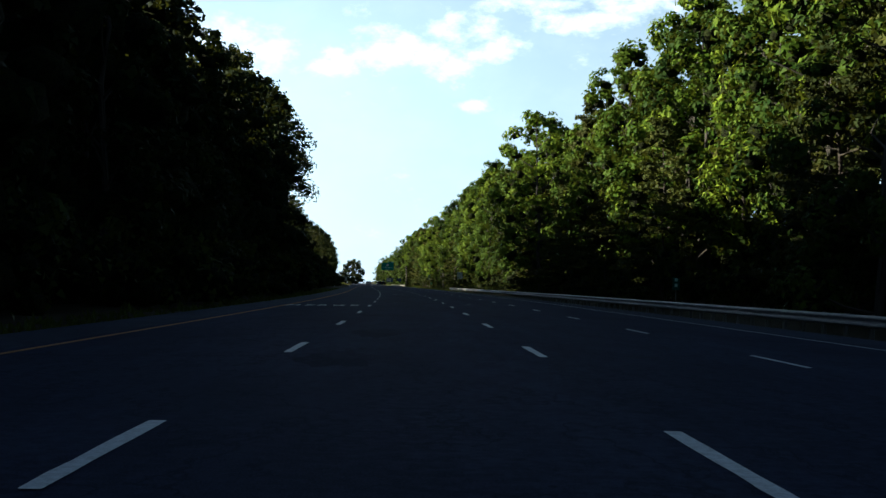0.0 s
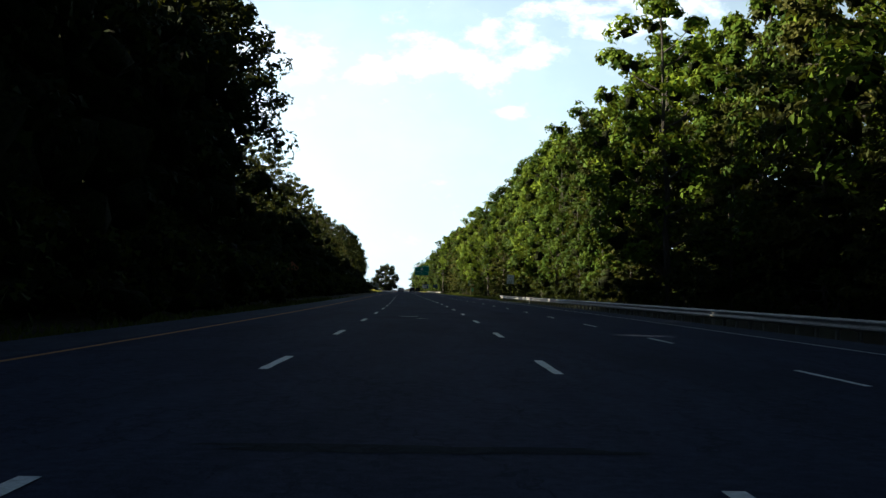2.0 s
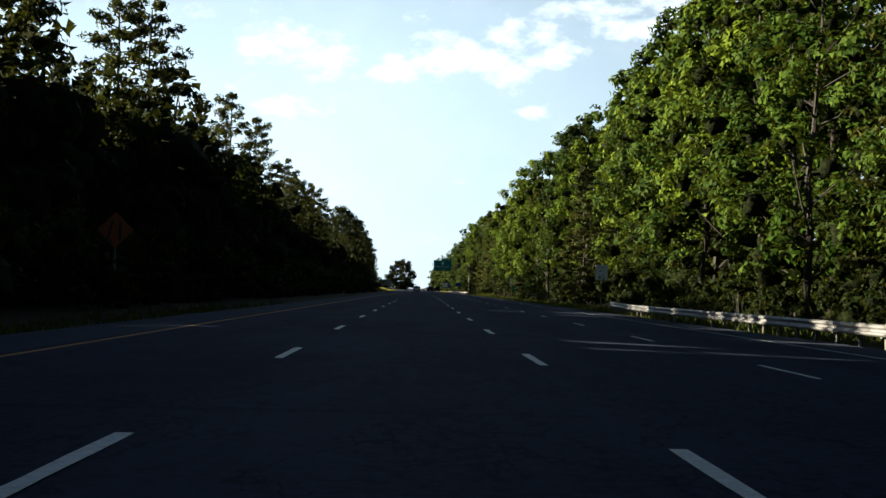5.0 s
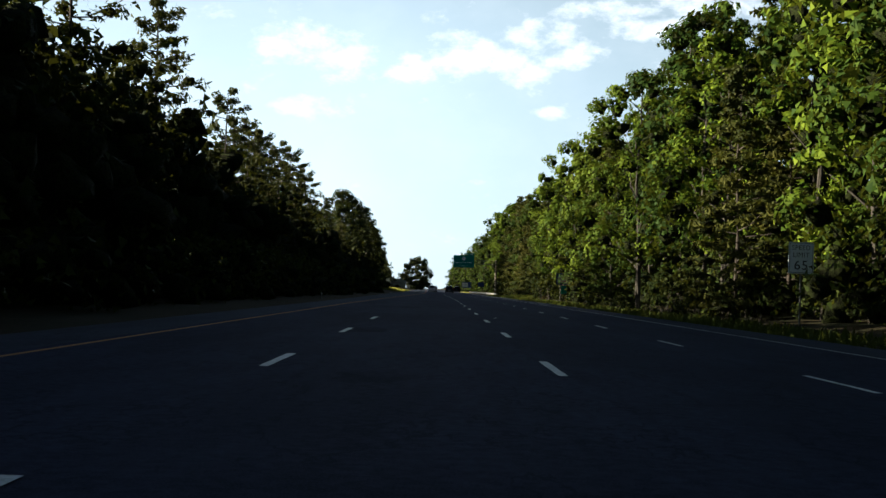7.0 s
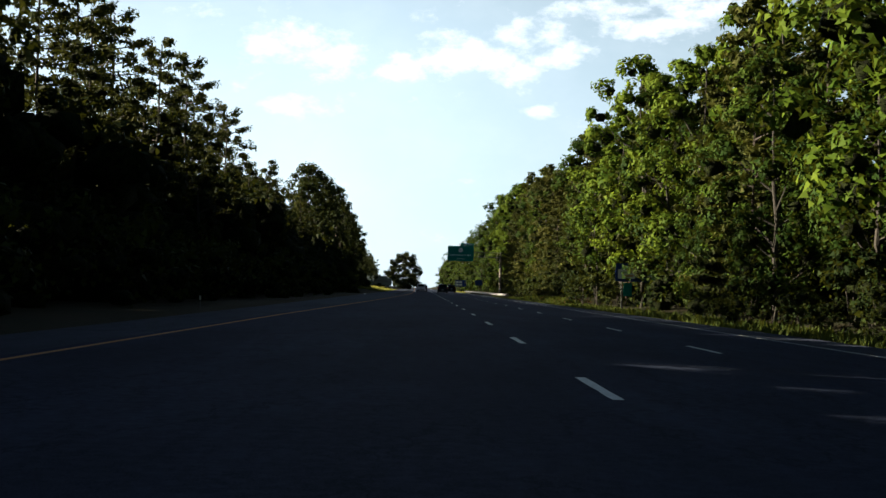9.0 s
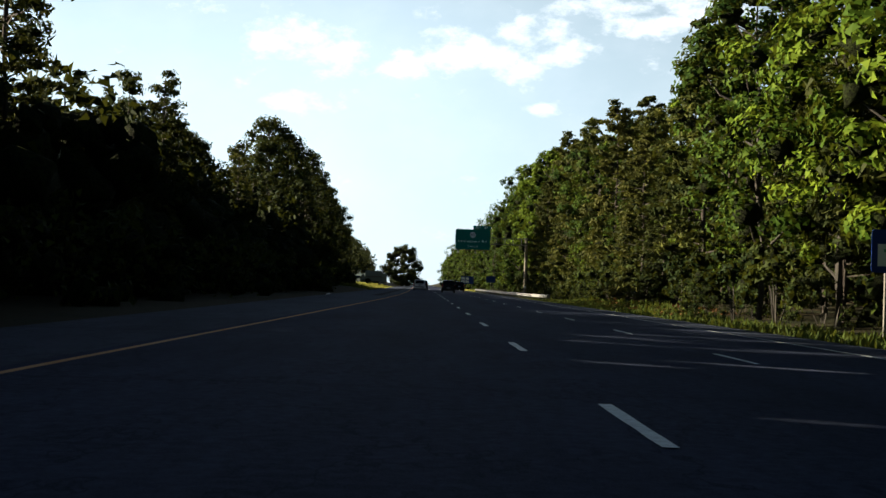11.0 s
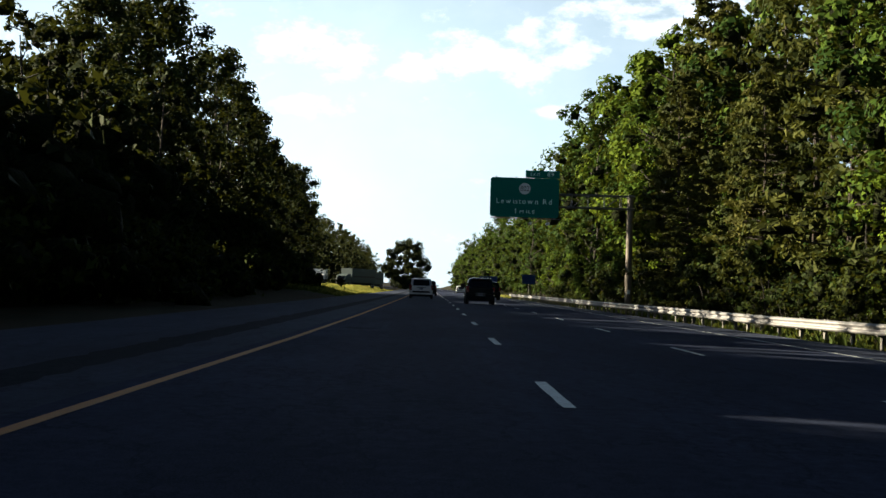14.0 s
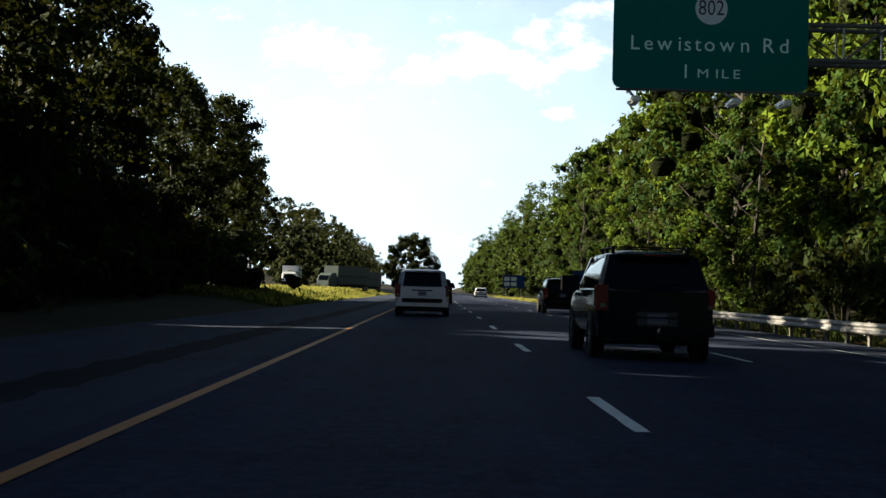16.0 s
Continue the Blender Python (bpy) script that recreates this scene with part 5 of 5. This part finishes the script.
def car(name, m, label, paint_, L, W, H, belt, clear, hood, rear_slope, wheel_r, lamps, rack=False, tow=False, hatch_trim=None, simple=False, plate_z=0.54):
    """A car seen mostly from behind. y runs forward from the rear bumper, x to the right."""
    t = thing(name, m, label, "car", "cars on the highway")
    w = W / 2
    # lower body
    st = [(0.05, w * 0.90, clear + 0.12, belt - 0.05), (0.12, w * 0.965, clear + 0.06, belt - 0.01), (0.35, w * 0.99, clear, belt), (L * 0.35, w, clear - 0.02, belt), (L - hood - 0.35, w, clear - 0.02, belt),
          (L - hood, w * 0.99, clear - 0.02, belt - 0.02), (L - hood * 0.45, w * 0.975, clear, belt - 0.10), (L - 0.30, w * 0.95, clear, belt - 0.2), (L - 0.08, w * 0.88, clear + 0.05, belt - 0.30), (L, w * 0.78, clear + 0.12, belt - 0.42)]
    smooth(part("body", loft(st, body_ring), paint_, t))
    # cabin glass, roof, pillars
    yb, yt, f0, f1 = 0.10, 0.10 + rear_slope, L - hood - 0.05, L - hood - 0.95
    wr = w * (0.77 if rack else 0.82)
    levels = [(belt - 0.02, w * 0.93, yb, f0), (belt + 0.3 * (H - belt), w * 0.905, yb + 0.28 * rear_slope, f0 - 0.28 * (f0 - f1)), (H - 0.16, wr + 0.035 * w, yt - 0.12 * rear_slope, f1 + 0.1), (H - 0.07, wr, yt, f1)]
    smooth(part("cabin_glass", loft(levels, cabin_ring), M_GLASS, t, "dark tinted glass"), 20)
    roof_st = [(H - 0.12, wr + 0.025, yt - 0.05, f1 + 0.06), (H - 0.075, wr + 0.005, yt - 0.03, f1 + 0.02), (H - 0.03, wr - 0.09, yt + 0.08, f1 - 0.12), (H, wr - 0.22, yt + 0.3, f1 - 0.4)]
    smooth(part("roof", loft(roof_st, cabin_ring), paint_, t), 40)

    def at_level(z):
        zs = [q[0] for q in levels]
        return [float(np.interp(z, zs, [q[i] for q in levels])) for i in (1, 2, 3)]

    wb, y0b, y1b = at_level(belt)
    wt, y0t, y1t = at_level(H - 0.08)
    for sx in (-1, 1):
        # rear corner pillar: a strip on the back and one on the side
        part("pillar", loft([(0,), (1,)], lambda q: [(sx * (a[0] + (b[0] - a[0]) * q[0]), a[1] + (b[1] - a[1]) * q[0], a[2] + (b[2] - a[2]) * q[0]) for a, b in (
            ((wb - 0.20, y0b - 0.012, belt - 0.03), (wt - 0.17, y0t - 0.012, H - 0.08)), ((wb - 0.03, y0b + 0.02, belt - 0.03), (wt - 0.03, y0t + 0.02, H - 0.08)),
            ((wb + 0.015, y0b + 0.16, belt - 0.03), (wt + 0.012, y0t + 0.16, H - 0.08)), ((wb + 0.012, y0b + 0.34, belt - 0.03), (wt + 0.01, y0t + 0.26, H - 0.08)), ((wb - 0.1, y0b + 0.34, belt - 0.03), (wt - 0.1, y0t + 0.26, H - 0.08)))]), paint_, t)
        for fy in (0.36, 0.64):
            ya, yc = y0b + fy * (y1b - y0b), y0t + fy * (y1t - y0t)
            part("pillar", loft([(0,), (1,)], lambda q: [(sx * (wb + (wt - wb) * q[0] + dx_), ya + (yc - ya) * q[0] + dy_, belt - 0.03 + (H - 0.05 - belt) * q[0]) for dx_, dy_ in ((-0.05, -0.05), (0.008, -0.05), (0.008, 0.05), (-0.05, 0.05))]), M_TRIM if fy < 0.5 else paint_, t)
        part("pillar", loft([(0,), (1,)], lambda q: [(sx * (wb - 0.1 + (wt - 0.08 - wb + 0.1) * q[0] + dx_), y1b - 0.06 + (y1t - y1b) * q[0] + dy_, belt - 0.03 + (H - 0.05 - belt) * q[0]) for dx_, dy_ in ((-0.05, 0.0), (0.10, -0.10), (0.10, 0.02), (-0.02, 0.08))]), paint_, t)
        part("mirror", box((sx * (w + 0.015), L - hood - 0.70, belt - 0.01), (sx * (w + 0.24), L - hood - 0.58, belt + 0.17), 0.045), M_TRIM, t)
        part("mirror_arm", box((sx * (w * 0.93), L - hood - 0.67, belt + 0.02), (sx * (w + 0.03), L - hood - 0.62, belt + 0.06)), M_TRIM, t)
        # tail lamps: upright on the rear corners, wrapping round
        (lz0, lz1, lw) = lamps
        part("tail_lamp", box((sx * (w * 0.97 - lw), 0.025, lz0), (sx * (w * 0.985), 0.30, lz1), 0.03), M_RED, t, "red tail lamp")
        part("reversing_lamp", box((sx * (w * 0.97 - lw + 0.015), 0.018, lz0 + 0.02), (sx * (w * 0.94), 0.03, lz0 + 0.075), 0.004), M_CLEAR, t)
        for yy in (L * 0.2, L * 0.79):
            part("wheel_arch", rod((sx * (w * 0.9), yy, wheel_r), (sx * (w + 0.004), yy, wheel_r), wheel_r * 1.14, 28), M_TRIM, t, "dark wheel arch")
            wheel(t, sx * (w - 0.10), yy, wheel_r, 0.235, sx)
        if not simple:
            for yy in (L * 0.36, L * 0.60):
                part("door_handle", box((sx * (w * 0.985), yy, belt - 0.14), (sx * (w + 0.025), yy + 0.17, belt - 0.10), 0.01), paint_, t)
            part("side_moulding", box((sx * (w * 0.99), L * 0.29, clear + 0.24), (sx * (w + 0.015), L * 0.68, clear + 0.31), 0.008), hatch_trim or M_TRIM, t)
        if rack:
            part("roof_rail", rod((sx * (wr - 0.12), yt + 0.25, H + 0.055), (sx * (wr - 0.12), f1 - 0.45, H + 0.055), 0.02, 8), M_TRIM, t)
            for yy in (yt + 0.3, (yt + f1) / 2, f1 - 0.5):
                part("rail_foot", box((sx * (wr - 0.12) - 0.025, yy - 0.04, H - 0.05), (sx * (wr - 0.12) + 0.025, yy + 0.04, H + 0.055), 0.008), M_TRIM, t)
    if rack:
        for yy in (yt + 0.45, f1 - 0.8):
            part("rack_bar", box((-wr + 0.12, yy - 0.03, H + 0.045), (wr - 0.12, yy + 0.03, H + 0.07), 0.008), M_TRIM, t)
    # tailgate
    part("rear_bumper", box((-w * 0.975, -0.07, clear - 0.09), (w * 0.975, 0.30, clear + 0.30), 0.09), hatch_trim or paint_, t)
    strip = clear + (0.075 if paint_ is M_SILVER else 0.27)
    part("bumper_strip", box((-w * 0.86, -0.090, strip), (w * 0.86, 0.10, strip + 0.035), 0.008), paint_ if paint_ is M_SILVER else M_TRIM, t)
    part("tailgate", box((-w * 0.74, 0.022, clear + 0.32), (w * 0.74, 0.09, belt - 0.06), 0.03), paint_, t)
    plate_y = 0.0 if plate_z > 0.5 else -0.085
    plate = part("number_plate", box((-0.155, plate_y + 0.005, clear + plate_z - 0.08), (0.155, plate_y + 0.018, clear + plate_z + 0.08), 0.003), M_PLATE, t, "plate with unreadable print")
    part("plate_print", box((-0.12, plate_y + 0.001, clear + plate_z - 0.03), (0.12, plate_y + 0.0045, clear + plate_z + 0.03)), M_PLATE_BAR, plate)
    part("plate_recess", box((-0.32, plate_y + 0.012, clear + plate_z - 0.11), (0.32, plate_y + 0.021, clear + plate_z + 0.11), 0.004), paint_ if paint_ is M_SILVER else M_RECESS if tow else M_TRIM, t)
    part("gate_handle", box((-0.38, 0.0, clear + plate_z + 0.10), (0.38, 0.03, clear + plate_z + 0.145), 0.01) if paint_ is M_SILVER else box((-0.30, 0.0, clear + 0.67), (0.30, 0.03, clear + 0.715), 0.01), M_TRIM, t)
    part("rear_wiper", rod((-0.05, 0.09 + 0.02, belt + 0.03), (0.42, 0.10 + 0.02 + 0.02 * rear_slope, belt + 0.09), 0.012, 6), M_TRIM, t)
    part("spoiler", box((-wr * 0.86, yt - 0.13, H - 0.10), (wr * 0.86, yt + 0.05, H - 0.06), 0.018), paint_, t)
    part("brake_lamp", box((-0.18, yt - 0.136, H - 0.095), (0.18, yt - 0.125, H - 0.07), 0.002), M_RED, t)
    part("underbody", box((-w * 0.84, 0.25, clear - 0.15), (w * 0.84, L - 0.4, clear + 0.12), 0.05), M_TRIM, t)
    if tow:
        part("lower_tow_shield", box((-w * 0.6, 0.0, clear - 0.07), (w * 0.6, 0.2, clear + 0.04), 0.03), M_TRIM, t)
        part("tow_bar", box((-0.04, -0.22, clear - 0.02), (0.04, 0.1, clear + 0.05), 0.008), M_TRIM, t)
        part("tow_ball", rod((0, -0.19, clear + 0.05), (0, -0.19, clear + 0.14), 0.03, 12), M_CHROME, t, "chrome tow ball")
    else:
        part("lower_bumper", box((-w * 0.93, -0.076, clear - 0.10), (w * 0.93, 0.12, clear + 0.07), 0.04), M_TRIM, t, "dark lower bumper edge")
        part("step_recess", box((-w * 0.76, -0.077, clear + 0.15), (w * 0.76, 0.03, clear + 0.33), 0.02), M_TRIM, t, "dark step above the bumper")
    exhaust = part("exhaust", rod((w * 0.5, -0.03, clear - 0.04), (w * 0.5, 0.5, clear - 0.04), 0.035, 10), M_TRIM, t)
    for sx in (-1, 1):
        part("head_lamp", box((sx * w * 0.52, L - 0.20, belt - 0.42), (sx * w * 0.86, L - 0.06, belt - 0.27), 0.03), M_CLEAR, t)
    return t


def on_road(s, u):
    return stand(s, u, pave_z(u) - 0.002)


van = car("minivan", on_road(556.0, -2.13), "silver minivan with dark rear glass and red lamps", M_SILVER, 5.1, 2.0, 1.76, 1.13, 0.34, 0.95, 0.28, 0.34, (0.74, 1.18, 0.13), plate_z=0.51)
suv = car("sport_utility", on_road(528.6, 1.90), "dark blue-green sport utility with roof rails and tow ball", M_NAVY, 4.8, 1.88, 1.76, 1.15, 0.40, 1.25, 0.34, 0.37, (0.82, 1.16, 0.12), rack=True, tow=True, plate_z=0.27)
suv_b = car("sport_utility", on_road(572.6, 4.73), "black sport utility with pale side glass on the asphalt", M_BLACK, 4.7, 1.90, 1.80, 1.12, 0.40, 1.25, 0.30, 0.37, (0.86, 1.25, 0.16), rack=True)
ahead_car = car("sport_utility", on_road(597.0, -1.45), "black sport utility driving ahead of the minivan", M_BLACK, 4.7, 1.90, 1.78, 1.12, 0.40, 1.25, 0.30, 0.37, (0.86, 1.25, 0.16), simple=True)
white = car("sedan", on_road(695.0, 5.0), "white car far ahead on the sunlit road", M_WHITECAR, 4.6, 1.82, 1.50, 0.98, 0.30, 1.2, 0.75, 0.32, (0.70, 0.92, 0.30), simple=True)
opp = [("sedan", M_SILVER, 668, -24.0, "pale car on the opposite carriageway", 1.5), ("sedan", M_SILVER, 655, -27.5, "silver car on the opposite carriageway", 1.5), ("sedan", M_BLACK, 664, -28.0, "dark car on the opposite carriageway", 1.5)]
for name, paint_, s, u, label, hh in opp:
    car(name, stand(s, u, ground_z(u, 700) + 0.058, 180), label, paint_, 4.6, 1.82, hh, 0.98, 0.30, 1.2, 0.6, 0.32, (0.70, 0.92, 0.30), simple=True)


def truck(name, m, label, paint_, length, width, top, cab):
    t = thing(name, m, label, "truck")
    w = width / 2
    part("box_body", box((-w, 0, 1.05), (w, length, top), 0.05), paint_, t)
    smooth(part("cab", loft([(length + 0.25, w * 0.9, 0.6, top * 0.70), (length + cab * 0.5, w * 0.92, 0.5, top * 0.70), (length + cab * 0.8, w * 0.9, 0.5, top * 0.62), (length + cab, w * 0.82, 0.5, top * 0.40)], body_ring), paint_, t))
    part("windscreen", quad_panel([(w * 0.66, length + cab * 0.99, top * 0.40), (-w * 0.66, length + cab * 0.99, top * 0.40), (-w * 0.62, length + cab * 0.84, top * 0.60), (w * 0.62, length + cab * 0.84, top * 0.60)], 0.03), M_GLASS, t)
    part("chassis", box((-w * 0.4, 0.2, 0.6), (w * 0.4, length + cab * 0.8, 1.05), 0.03), M_TRIM, t)
    part("front_bumper", box((-w * 0.9, length + cab - 0.05, 0.4), (w * 0.9, length + cab + 0.15, 0.75), 0.05), M_TRIM, t)
    for sx in (-1, 1):
        for yy in (0.9, 2.0, length - 0.4, length + cab * 0.7):
            wheel(t, sx * (w - 0.16), yy, 0.5, 0.3, sx)
        part("head_lamp", box((sx * w * 0.55, length + cab - 0.02, 0.85), (sx * w * 0.85, length + cab + 0.05, 1.05), 0.02), M_CLEAR, t)
        part("corrugation", box((sx * w, 0.4, 2.2), (sx * (w + 0.012), length - 0.4, 2.5), 0.004), M_SIGN_BLACK if sx < 0 else M_LOGO_A, t)
    return t


truck("box_trailer_truck", stand(728, -14.2, ground_z(-14.2, 700) + 0.058, 160), "grey box-trailer truck on the opposite carriageway", M_GREYTRUCK, 13.0, 2.55, 4.05, 3.2)
truck("box_trailer_truck", stand(762, -13.6, ground_z(-13.6, 700) + 0.058, 168), "dark grey trailer truck following on the opposite carriageway", M_GREYTRUCK, 12.0, 2.5, 3.8, 3.0)
truck("delivery_truck", stand(688, -21.6, ground_z(-21.6, 700) + 0.058, 180), "white delivery truck on the opposite carriageway", M_WHITECAR, 4.5, 2.2, 2.9, 1.9)
